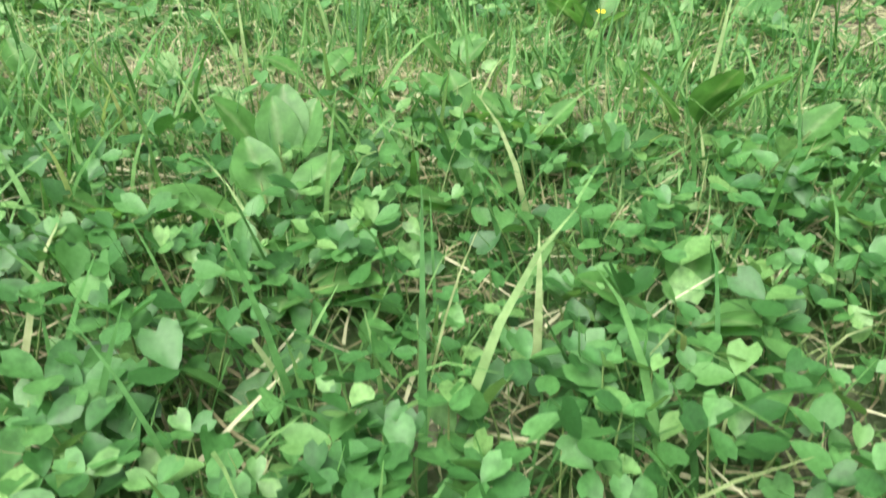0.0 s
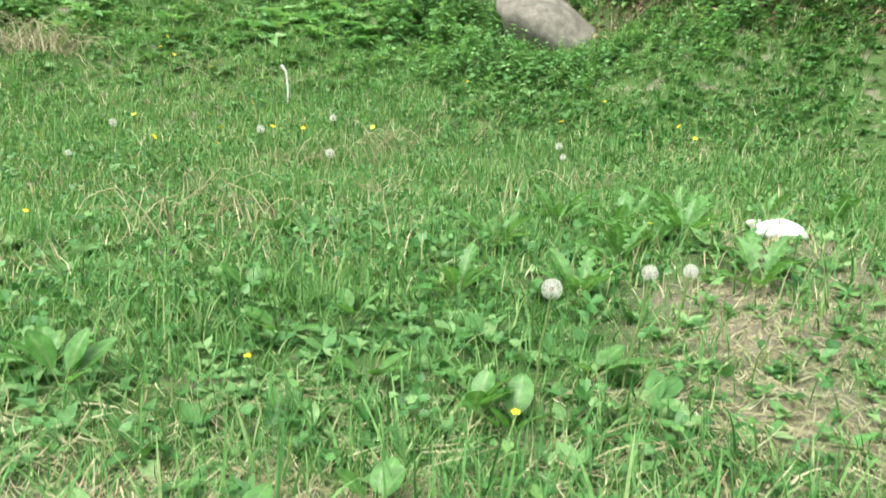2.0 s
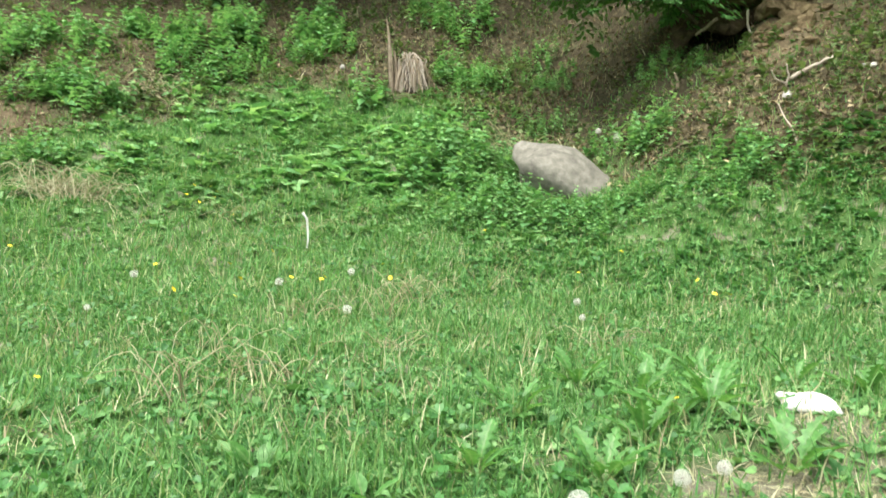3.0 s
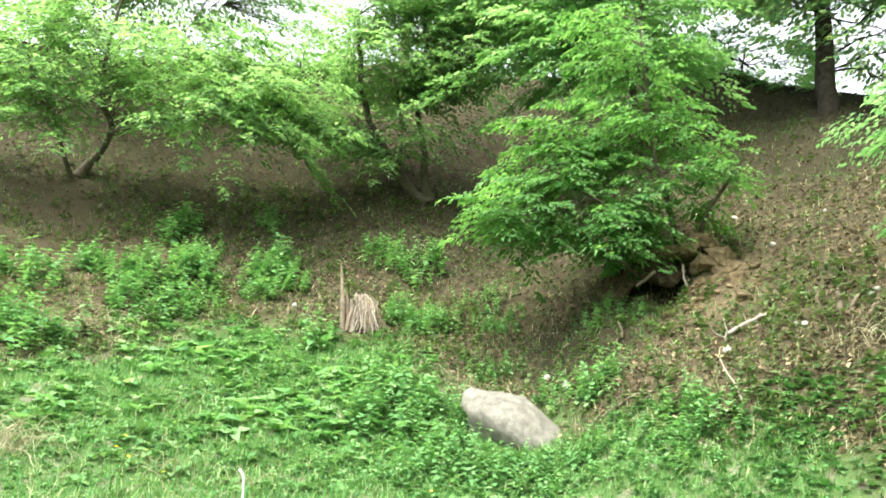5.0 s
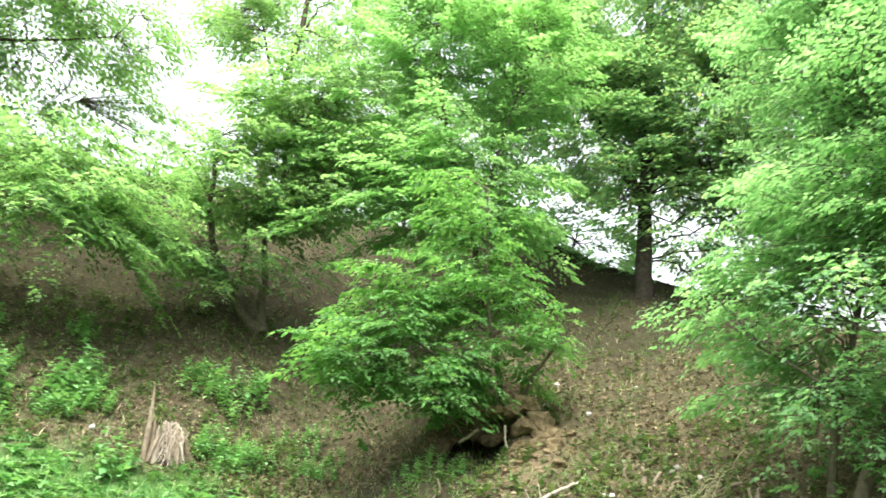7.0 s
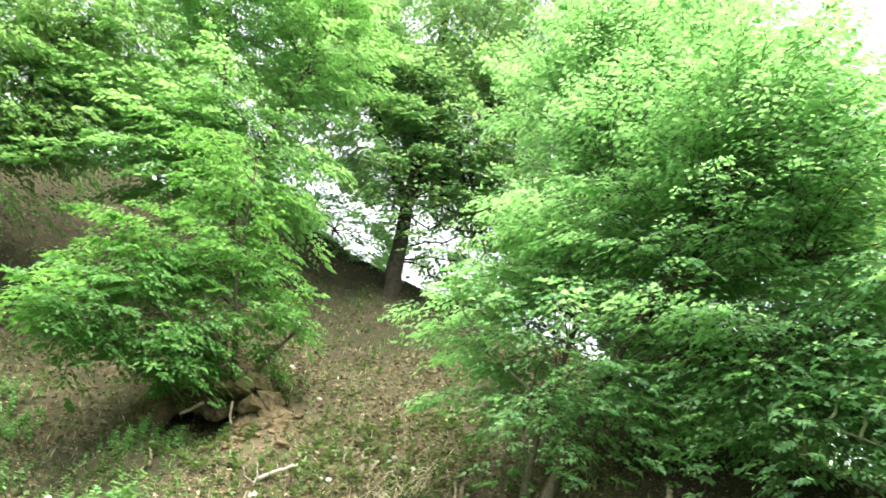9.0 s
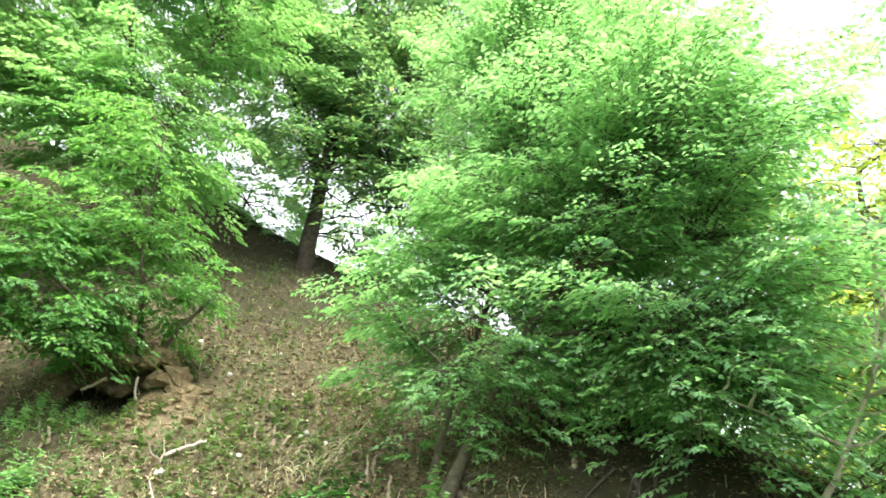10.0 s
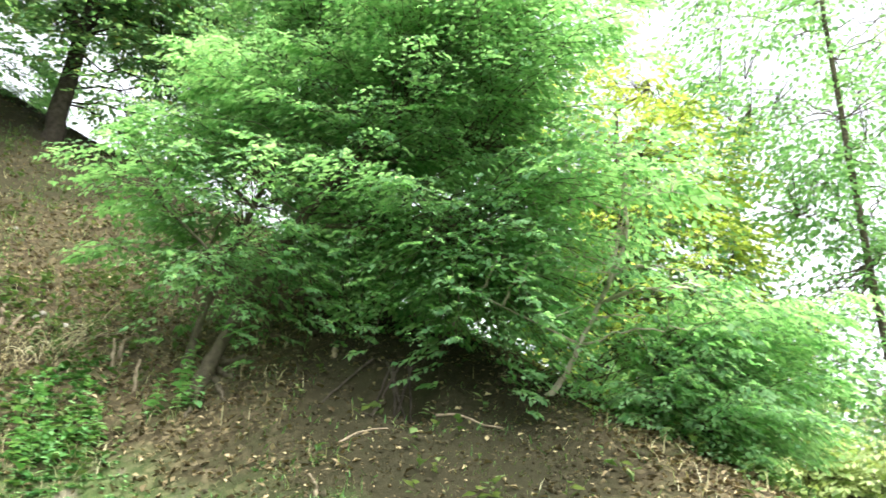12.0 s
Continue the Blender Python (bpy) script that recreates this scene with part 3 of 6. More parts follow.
# the near hornbeam with its leaning stem
SKIRT_PUFFS = [(P(6.2, 48.5, 25.5), (0.6, 0.9, 0.4)), (P(6.2, 51.5, 32), (0.95, 1.1, 1.2)), (P(6.3, 49, 40), (0.8, 1.0, 1.0)), (P(6.2, 48, 33), (0.5, 0.8, 0.6)),
    (P(4.8, 61, 40), (1.1, 0.9, 0.7)), (P(4.7, 68, 36), (0.9, 0.8, 0.6)), (P(5.6, 68, 33), (0.7, 0.7, 0.7)), (P(5.9, 58, 30), (1.5, 1.3, 1.4)),
    (P(5.6, 63, 20.5), (1.4, 1.0, 0.5)), (P(6.1, 46, 17.5), (0.6, 0.5, 0.22)), (P(6.3, 51, 42), (1.0, 1.2, 1.2)), (P(6.1, 57, 41), (1.3, 1.2, 1.1)), (P(5.3, 74.5, 24.5), (0.5, 0.5, 0.5)), (P(5.3, 79, 19), (0.5, 0.45, 0.3)), (P(5.3, 81.5, 13.5), (0.5, 0.4, 0.25)), (P(5.3, 71.5, 31), (0.8, 0.7, 0.7)), (P(5.3, 53, 29), (0.8, 0.5, 0.7)), (P(5.2, 58, 26.5), (0.8, 0.5, 0.55)), (P(5.3, 57, 34), (0.9, 0.5, 0.7)), (P(5.6, 50, 33), (0.7, 0.5, 0.7)), (P(5.6, 48.5, 15), (0.4, 0.3, 0.12)), (P(5.5, 53, 16.5), (0.5, 0.4, 0.2)),
    (P(5.3, 71, 13), (1.0, 0.8, 0.35))]
UPPER_PUFFS = [(P(5.6, 54, 14), (0.9, 0.8, 0.45)), (P(5.3, 66, 27), (0.9, 0.8, 0.9)), (P(5.4, 75, 8), (0.8, 0.7, 0.35)),
    (P(6.1, 44.5, 19.5), (0.5, 0.5, 0.2)), (P(6.0, 46.5, 22.5), (0.5, 0.6, 0.3)), (P(6.1, 46.5, 27), (0.45, 0.6, 0.45)), (P(5.5, 59, 13.5), (0.8, 0.6, 0.3)),
    (P(5.4, 66, 12), (0.8, 0.6, 0.3)), (P(5.7, 52, 25), (0.8, 0.7, 0.6)), (P(5.4, 68, 20), (0.9, 0.7, 0.6)), (P(5.2, 72, 22), (0.8, 0.7, 0.6)),
    (P(5.2, 74, 15), (0.8, 0.6, 0.5))]
LEVEL_FRONDS = 8 * [(P(6.3, 38.5, 21), (0.4, 0.45, 0.12)), (P(6.2, 40.5, 24.5), (0.4, 0.45, 0.16)), (P(6.2, 39.5, 17.5), (0.4, 0.4, 0.1)), (P(6.1, 41.5, 14.6), (0.4, 0.4, 0.1)),
    (P(6.0, 43.5, 28.5), (0.4, 0.5, 0.25)), (P(5.9, 43.5, 11.8), (0.3, 0.25, 0.07))] + [(P(6.2, 43.5, 20.5), (0.45, 0.5, 0.25)), (P(6.2, 42, 20), (0.5, 0.5, 0.3)), (P(6.1, 44, 24.5), (0.5, 0.5, 0.3)), (P(6.1, 45.5, 17.5), (0.4, 0.4, 0.2)), (P(4.9, 58, 33.5), (0.6, 0.3, 0.4)), (P(4.9, 63.5, 35), (0.5, 0.3, 0.4)), (P(4.9, 55, 38), (0.6, 0.3, 0.4)), (P(4.9, 60, 22.5), (0.6, 0.3, 0.35)), (P(4.9, 65.5, 20.5), (0.6, 0.3, 0.35)), (P(5.2, 64.5, 8.8), (0.5, 0.3, 0.08)), (P(5.2, 70, 8), (0.5, 0.3, 0.08)), (P(5.0, 61, 30.5), (0.7, 0.4, 0.5)), (P(5.0, 65, 29), (0.6, 0.4, 0.5)), (P(5.0, 57.5, 28.5), (0.6, 0.35, 0.4)), (P(5.6, 49, 13.5), (0.5, 0.3, 0.1))]
tree("hornbeam_tree", "young hornbeam leaning out from the littered bank", [
    ([foot(5.95, 45.6), P(5.85, 48.3, 14.0), P(5.78, 50.7, 19.2), P(5.57, 55.0, 25), P(5.5, 59, 29.5), P(5.5, 63, 38)], 0.052, 0.016),
    ([foot(6.3, 44.8), P(6.3, 45.5, 14), P(6.3, 48.5, 23), P(6.2, 51, 34), P(6.2, 53, 46)], 0.036, 0.01),
    ([P(5.6, 54.6, 24.6), P(5.5, 60, 25.5), P(5.4, 67, 27)], 0.03, 0.01),
    ([P(5.78, 50.9, 19.4), P(5.6, 57, 20), P(5.4, 64, 19)], 0.025, 0.008),
    ([P(5.9, 48.0, 13), P(6.0, 44.5, 17), P(6.1, 40.5, 19.5)], 0.02, 0.008),
], SKIRT_PUFFS + UPPER_PUFFS + LEVEL_FRONDS,
    0, 17, 0.064, HORNBEAM, BARK, LEAF4, 0.35, 0.26, 940, 0.009, hole=0.24, plates=True, rise_from=3.6, gaps=[(P(5.9, 48.2, 21.3), 0.42), (P(5.8, 51.2, 19.3), 0.16), (P(5.3, 74.4, 10.6), 0.2)])

# the bush on the undercut roots
tree("hazel_bush", "spreading hazel bush above washed-out roots", [
    ([foot(9.08, 22.6), P(8.7, 21.6, 17), P(8.7, 20.2, 22), P(8.8, 19.5, 30)], 0.04, 0.012),
    ([foot(9.08, 22.8), P(8.6, 24.8, 17), P(8.5, 27, 20)], 0.035, 0.012),
    ([foot(9.08, 21.8), P(8.5, 18, 16.5), P(8.4, 13, 19)], 0.035, 0.012),
    ([foot(9.08, 21.5), P(8.5, 16, 15.5), P(8.3, 9, 15.8)], 0.03, 0.01),
], [(P(8.4, 13, 15.8), (1.1, 0.8, 0.34)), (P(8.4, 6.5, 15.6), (0.55, 0.5, 0.25)), (P(8.5, 21.5, 17.2), (0.85, 0.6, 0.32)), (P(8.45, 17.5, 15.8), (0.7, 0.5, 0.26)), (P(8.45, 24, 17.5), (0.4, 0.4, 0.3)), (P(8.5, 27, 20), (0.4, 0.35, 0.13)),
    (P(8.6, 11.5, 20), (0.85, 0.7, 0.45)), (P(8.5, 21.5, 20), (0.7, 0.65, 0.42)), (P(8.6, 16.5, 20), (0.9, 0.6, 0.4)), (P(8.6, 14.5, 24.3), (0.95, 0.7, 0.5)), (P(8.7, 19.5, 24), (0.6, 0.5, 0.4)),
    (P(8.7, 16, 27.8), (0.7, 0.6, 0.45)), (P(8.8, 16, 30.5), (0.42, 0.4, 0.35))] + 2 * [(P(8.4, 17, 14.4), (0.9, 0.45, 0.16)), (P(8.4, 22, 16), (0.7, 0.4, 0.2)), (P(8.4, 25.3, 19.5), (0.4, 0.35, 0.25)), (P(8.4, 10, 14.5), (0.8, 0.45, 0.15))],
    0, 16, 0.08, HAZELLEAF, BARK, LEAF4, 0.36, 0.3, 200, 0.008, "bush", 0.3, plates=True)

# the light-green tree behind it
tree("young_tree", "light green young tree on the upper bank", [
    ([foot(11.5, 18.5), P(11.4, 19.3, 26), P(11.3, 16, 32), P(11.2, 13, 40), P(11.2, 12, 48)], 0.07, 0.02),
    ([P(11.4, 18.9, 27), P(11.2, 20, 33), P(11, 23, 42)], 0.04, 0.015),
], [(P(11.2, 13, 32), (1.6, 1.3, 1.1)), (P(11.2, 20, 31.5), (1.5, 1.3, 1.0)), (P(11.2, 15, 40), (2.1, 1.5, 1.5)), (P(11.4, 8, 31), (1.2, 1.0, 1.1)), (P(11, 23, 40), (1.6, 1.3, 1.4)),
    (P(11, 17, 28), (1.5, 1.0, 0.5)), (P(11.2, 11, 46), (1.8, 1.4, 1.3)), (P(11, 13, 26.5), (1.5, 0.9, 0.5)), (P(11, 21, 27), (1.3, 0.9, 0.5)), (P(11, 7, 26), (1.0, 0.8, 0.5))],
    0, 17, 0.098, FRESHLEAF, BARK, LEAF2, 0.44, 0.4, 440, 0.010, hole=0.18, plates=True, rise_from=8.0)

# shrubs along the left of the bank
tree("field_maple", "bushy maple with crooked stems on the bank", [
    ([foot(12.3, 2.8), P(12.2, 0.9, 18.0), P(12.1, -0.6, 20.2), P(12.0, -1.9, 21.6), P(11.8, -3.3, 25), P(11.6, -4, 30)], 0.1, 0.03),
    ([foot(12.35, 3.0), P(12.3, 2.4, 18.8), P(12.3, 2.5, 20.6), P(12.2, 1.3, 24), P(12, 2.4, 32)], 0.09, 0.025),
    ([P(12.2, 0.2, 19.0), P(12.1, 0.6, 21), P(12.1, -0.2, 25)], 0.045, 0.015),
], [(P(11.5, -1, 29), (1.4, 1.3, 1.2)), (P(11.2, -3.5, 23), (1.1, 1.0, 0.6)), (P(11.5, 5, 30), (1.2, 1.2, 1.3)), (P(10.8, -4.0, 20.3), (0.7, 0.6, 0.25)),
    (P(11.4, 2, 35), (1.6, 1.3, 1.1)), (P(11.4, 5, 24.5), (0.9, 0.8, 0.6)), (P(11.0, -8.5, 21.5), (1.1, 1.0, 0.6)), (P(11.5, -6.5, 26.5), (0.9, 0.9, 0.6)), (P(11.5, -2.5, 32), (1.1, 1.0, 0.8)), (P(11.5, 1.5, 29), (1.2, 1.0, 0.9))],
    0, 17, 0.09, MAPLELEAF, BARK, LEAF2, 0.44, 0.45, 270, 0.010, hole=0.18, plates=True)
tree("field_maple", "leaning maple shrub at the edge of the bank", [
    ([foot(12.3, -22.8), P(12.2, -21.6, 17.6), P(12.1, -21.1, 19.2), P(11.9, -22.2, 20.4), P(11.6, -22.6, 23), P(11.2, -22, 28)], 0.07, 0.02),
    ([foot(12.2, -23.2), P(11.9, -24.8, 18.5), P(11.4, -27, 22)], 0.04, 0.015),
    ([P(12.1, -21.4, 18.6), P(11.4, -17, 20.5), P(10.9, -12, 22.5)], 0.035, 0.012),
], [(P(10.8, -17, 22.6), (1.5, 1.0, 0.75)), (P(10.9, -24, 24), (1.4, 1.1, 0.9)), (P(10.6, -13, 20.5), (1.2, 0.8, 0.5)), (P(11, -29, 23), (1.2, 1, 0.9)), (P(11, -10, 24.5), (1.3, 1.0, 0.7)),
    (P(10.5, -20, 19.6), (0.9, 0.7, 0.3)), (P(10.4, -14, 18.8), (1.2, 0.6, 0.35)), (P(10.2, -24, 18.6), (1.0, 0.6, 0.35)), (P(10.5, -7, 19.5), (0.8, 0.6, 0.3))],
    0, 15, 0.09, MAPLELEAF, BARK, LEAF2, 0.42, 0.5, 165, 0.010, hole=0.3, plates=True)

# tall trees on the crest
OAK_TOP = [(P(13.4, 28, 35), (2.0, 1.8, 1.5)), (P(13.4, 36, 36), (2.2, 1.8, 1.9)), (P(13.2, 31, 44), (2.8, 2.2, 2.0)), (P(13, 42, 36), (1.9, 1.5, 2.2)),
    (P(13.3, 37, 28.5), (1.3, 1.2, 0.6)), (P(13, 40, 46), (2.2, 1.8, 1.8)), (P(13.4, 24, 43), (1.6, 1.5, 1.6)), (P(13.2, 32, 36), (1.6, 1.4, 1.2)),
    (P(13, 42, 27), (1.6, 1.3, 1.0))]
OAK_LOW = [(P(13, 47, 30), (1.5, 1.3, 1.4)), (P(12.6, 40, 25.5), (1.4, 1.0, 0.7)), (P(12.7, 32.5, 32.5), (1.3, 0.7, 0.9)), 
    (P(12.6, 33, 39), (1.4, 0.9, 1.2)), (P(12.8, 38, 32), (1.4, 1.0, 1.2)), (P(12.4, 43.5, 30), (1.2, 1.0, 1.2)),
    (P(12.6, 42.5, 23.5), (0.8, 0.8, 0.6)), (P(13.0, 38.5, 27), (0.7, 0.7, 0.6)), ] + 3 * [(P(13.3, 37.8, 26), (0.6, 0.5, 0.35)), (P(13.2, 40, 23), (0.8, 0.6, 0.5)), (P(13.2, 44.5, 21.5), (0.9, 0.6, 0.6)), (P(13.2, 45, 26), (0.9, 0.6, 0.6)), (P(12.1, 32.8, 31.2), (0.9, 0.4, 0.6)), (P(12.1, 31.8, 28.2), (0.8, 0.3, 0.3)), (P(12.1, 33.5, 34.5), (1.0, 0.4, 0.9)), (P(12.7, 30.5, 37), (1.0, 0.6, 0.9)), (P(12.7, 36, 38), (1.0, 0.6, 0.9))]
tree("oak_tree", "dark-trunked oak on the crest of the bank", [
    ([foot(12.75, 32.9) - [0, 0, 0.5], P(12.72, 32.8, 25), P(12.9, 33.0, 31), P(13.3, 33.5, 44)], 0.19, 0.08),
    ([P(12.85, 32.9, 29.5), P(13.0, 29, 35), P(13, 26, 42)], 0.1, 0.03),
    ([P(12.9, 33, 31), P(13.2, 38, 36), P(13, 43, 41)], 0.1, 0.03),
], OAK_TOP + OAK_LOW,
    4200, 15, 0.13, OAKLEAF, DARKBARK, LEAF2, 0.5, 0.3, 34, 0.02, hole=0.36)
tree("ash_tree", "airy tree against the sky on the crest", [
    ([foot(16.5, -26.0), P(16.5, -25.5, 28), P(16.4, -23, 34), P(16.4, -21, 44)], 0.2, 0.09),
    ([P(16.5, -25.0, 29.5), P(16, -20, 31), P(15.8, -14, 34)], 0.05, 0.015),
    ([P(16.5, -24.4, 31), P(16, -28, 36), P(15.8, -30, 42)], 0.1, 0.04),
], [(P(16, -23, 35), (2.6, 2.0, 2.2)), (P(16, -17, 31), (1.9, 1.5, 1.4)), (P(16, -21, 28), (1.6, 1.3, 1.0)), (P(15.8, -28, 30), (1.8, 1.6, 1.6)), (P(16, -18, 37), (1.4, 1.3, 1.2)), (P(16, -26, 42), (2.6, 2, 1.8)), (P(16, -13.5, 34.5), (1.3, 1.2, 1.0)), (P(16, -9, 29), (1.2, 1.0, 0.7))],
    2000, 13, 0.13, MAPLELEAF, BARK, LEAF2, 0.55, 0.3, 40, 0.022, hole=0.25)
tree("ash_tree", "thin light tree behind the crest", [
    ([foot(19, 0.0), P(19, 0.2, 36), P(19, 0.4, 46)], 0.14, 0.06),
    ([P(19, 0.1, 33), P(18.6, -4, 40)], 0.06, 0.02),
], [(P(18.6, 0, 41), (2.6, 2.0, 2.2)), (P(18.6, 8, 34), (2.4, 1.8, 1.6)), (P(18.8, -5, 39), (1.3, 1.4, 1.4)), (P(18.6, 14, 33), (2.0, 1.6, 1.6))],
    950, 15, 0.15, MAPLELEAF, BARK, LEAF2, 0.65, 0.3, 24, 0.035, hole=0.3)

# trees beyond the hornbeam
tree("maple_tree", "yellow-green young maple lit from behind", [
    ([foot(9.0, 77.5), P(9.0, 77.5, 16), P(9.0, 77, 30)], 0.09, 0.03),
], [(P(8.9, 76, 29), (0.8, 0.9, 1.1)), (P(8.8, 80, 26), (0.9, 0.9, 0.9)), (P(8.8, 80, 18), (1.2, 1.0, 0.9)), (P(8.8, 84, 13), (0.8, 0.8, 0.45)), (P(8.8, 77, 12), (1.1, 1.0, 0.8))],
    800, 16, 0.10, YELLOWLEAF, BARK, LEAF2, 0.55, 0.3, 20, 0.02, hole=0.15, gaps=[(P(8.8, 74.4, 10.6), 0.34)])
tree("linden_tree", "tall tree with loose crown beside the meadow", [
    ([foot(9.5, 95.5), P(9.5, 94.6, 14), P(9.5, 94, 27), P(9.4, 93.7, 36), P(9.4, 93.4, 46)], 0.055, 0.02),
], [(P(9.2, 92, 31), (1.6, 1.5, 1.5)), (P(9.2, 97, 24), (1.5, 1.4, 1.3)), (P(8.9, 90, 19), (1.0, 1.0, 0.6)), (P(9.2, 91, 44), (2.0, 1.7, 1.5)), (P(9, 100, 36), (1.6, 1.5, 1.8)), (P(8.8, 87, 12.5), (1.1, 0.9, 0.35)),
    (P(9, 94, 11), (1.2, 0.9, 0.4)), (P(9.2, 83, 38), (1.1, 0.8, 0.7)), (P(9.2, 86, 31), (0.9, 0.8, 0.8)), (P(8.8, 91, 14), (1.4, 1.0, 0.6)), (P(8.7, 95, 22), (1.2, 1.0, 1.0)), (P(8.7, 94, 29), (1.0, 0.9, 0.9)), (P(8.6, 93, 12), (1.2, 1.0, 0.5)), (P(8.6, 97, 10), (1.3, 1.0, 0.7)), (P(8.8, 89, 25), (0.8, 0.8, 0.6))],
    1900, 9, 0.095, HORNBEAM, BARK, LEAF2, 0.4, 0.35, 70, 0.009, hole=0.42)
tree("linden_tree", "thin-stemmed tree behind the hornbeam", [
    ([foot(9.5, 63.5), P(9.5, 64.5, 20), P(9.5, 66.5, 27), P(9.4, 69, 38)], 0.09, 0.03),
    ([foot(9.7, 75.0), P(9.7, 76.5, 16), P(9.6, 78, 23)], 0.05, 0.02),
], [(P(9.6, 62, 33), (1.7, 1.4, 1.4)), (P(9.6, 73, 20), (1.2, 1.2, 0.9)), (P(9.6, 67, 16), (1.7, 1.3, 1.1)), (P(9.8, 79, 12), (1.4, 1.2, 0.7)), (P(9.5, 57, 40), (1.8, 1.4, 1.4)), (P(9.8, 58, 24), (1.4, 1.2, 1.2)), (P(9.8, 85, 8), (1.0, 0.9, 0.5)), (P(9.7, 80, 20), (1.2, 1.1, 0.9)), (P(9.7, 84, 14), (1.0, 1.0, 0.6)), (P(9.7, 76, 25), (0.7, 0.8, 0.7)), (P(9.8, 55.5, 17), (0.8, 0.8, 0.6)), (P(9.8, 61, 17), (1.2, 0.9, 0.9)), (P(9.8, 53, 26), (0.8, 0.8, 0.7)), (P(9.8, 52.5, 20), (0.5, 0.7, 0.5)), (P(9.8, 54, 22), (0.7, 0.7, 0.6))],
    3200, 16, 0.12, DARKLEAF, BARK, LEAF2, 0.5, 0.35, 24, 0.022, hole=0.15, gaps=[(P(9.7, 74.4, 10.6), 0.36), (P(9.7, 50.5, 20), 0.6)])

tree("hornbeam_tree", "slender pale-stemmed sapling among the hornbeam's branches", [
    ([foot(5.3, 71.0), P(5.25, 72.5, 9.5), P(5.2, 74.0, 13), P(5.2, 77.3, 19.5), P(5.2, 77.0, 23.5)], 0.024, 0.012),
    ([P(5.2, 73.6, 12), P(5.1, 69, 14), P(5, 64, 16)], 0.009, 0.005),
], [(P(5.2, 76, 23), (0.8, 0.7, 0.5)), (P(5.1, 79, 14), (0.7, 0.6, 0.4)), (P(5.3, 70, 18), (0.7, 0.6, 0.4))],
    160, 18, 0.08, HORNBEAM, PALEWOOD, LEAF4, 0.38, 0.35, 16, 0.012, hole=0.2)
tree("elder_bush", "low leafy bush at the foot of the bare bank", [
    ([foot(5.6, 78.0), P(5.5, 78.5, 7), P(5.4, 79, 11)], 0.022, 0.01),
    ([foot(5.6, 77.6), P(5.5, 75.5, 7), P(5.4, 74, 10)], 0.02, 0.008),
    ([foot(5.6, 78.4), P(5.5, 80, 5), P(5.3, 82.5, 6.5)], 0.02, 0.008),
], [(P(5.4, 77, 9), (0.75, 0.6, 0.4)), (P(5.3, 81.5, 6), (0.5, 0.5, 0.3)), (P(5.4, 73.5, 7.5), (0.4, 0.4, 0.22)), (P(5.6, 83, 9.5), (0.75, 0.6, 0.5)), (P(5.8, 87, 12), (0.65, 0.6, 0.45)), (P(5.6, 86, 6), (0.5, 0.5, 0.3))],
    0, 16, 0.055, HORNBEAM, BARK, LEAF4, 0.26, 0.3, 140, 0.006, "bush", 0.25, plates=True, gaps=[(P(5.4, 74.4, 10.6), 0.24)])
tree("field_maple", "thicket of maple on the upper bank", [
    ([foot(13.4, -16.0), P(13.3, -15.5, 22), P(13.2, -15, 24.5)], 0.06, 0.02),
    ([foot(13.4, -8.0), P(13.3, -8.2, 22), P(13.2, -8.5, 24.5)], 0.05, 0.02),
], [(P(13.2, -18, 24.5), (1.8, 1.1, 0.7)), (P(13.2, -10, 25), (1.6, 1.1, 0.7)), (P(13.2, -4, 25), (1.2, 1.0, 0.7)), (P(13.3, -25, 23.5), (1.4, 1.1, 0.7))],
    220, 16, 0.12, MAPLELEAF, BARK, LEAF2, 0.5, 0.4, 20, 0.025, hole=0.2)

# scrub along the crest and woods far beyond it
for sr, saz, sl in [(17.3, -10, "low scrub along the crest"), (17.6, 6, "low scrub along the crest"), (16.0, 20, "low scrub along the crest"), (15.2, 27, "dark scrub on the crest's edge")]:
    c = foot(sr, saz)
    tree("scrub_bush", sl, [([c, c + [0.1, 0, 0.5], c + [0.2, 0.1, 0.9]], 0.03, 0.01)], [(c + [0, 0, 0.45], (1.7, 0.8, 0.45)), (c + [0.9, 0, 0.35], (0.9, 0.7, 0.4))],
         170, 14, 0.14, DARKLEAF, DARKBARK, LEAF2, 0.4, 0.2, 8, 0.015, "bush", 0.2)
for sr, saz in [(14.6, 25.5), (14.5, 27.5), (14.3, 29.0), (14.2, 30.5)]:
    c = foot(sr, saz)
    tree("scrub_bush", "small dark tuft of scrub on the lip of the bank", [([c, c + [0.05, 0, 0.12], c + [0.1, 0, 0.22]], 0.012, 0.005)], [(c + [0, 0, 0.1], (0.45, 0.3, 0.14))],
         40, 12, 0.07, DARKLEAF, DARKBARK, LEAF2, 0.18, 0.3, 5, 0.006, "bush", 0.1)
for k, (sr, saz, h) in enumerate([(38, 84, 8.0), (42, 91, 9.0), (40, 99, 9.5), (46, 106, 11.0), (36, 78, 7.0), (34, 88, 5.0), (34, 95, 5.0), (35, 81, 5.0)]):
    c = foot(sr, saz)
    tree("far_tree", "pale yellow-green tree at the far side of the field", [([c, c + [0, 0, h * 0.5], c + [0.2, 0, h * 0.8]], 0.2, 0.08)],
         [(c + [0, 0, h * 0.5], (3.2, 3.0, h * 0.48)), (c + [2, 0, h * 0.35], (2.2, 2.0, h * 0.35))], 520, 14, 0.36, PALELEAF, BARK, LEAF2, 1.0, 0.2, 12, 0.06, hole=0.1)


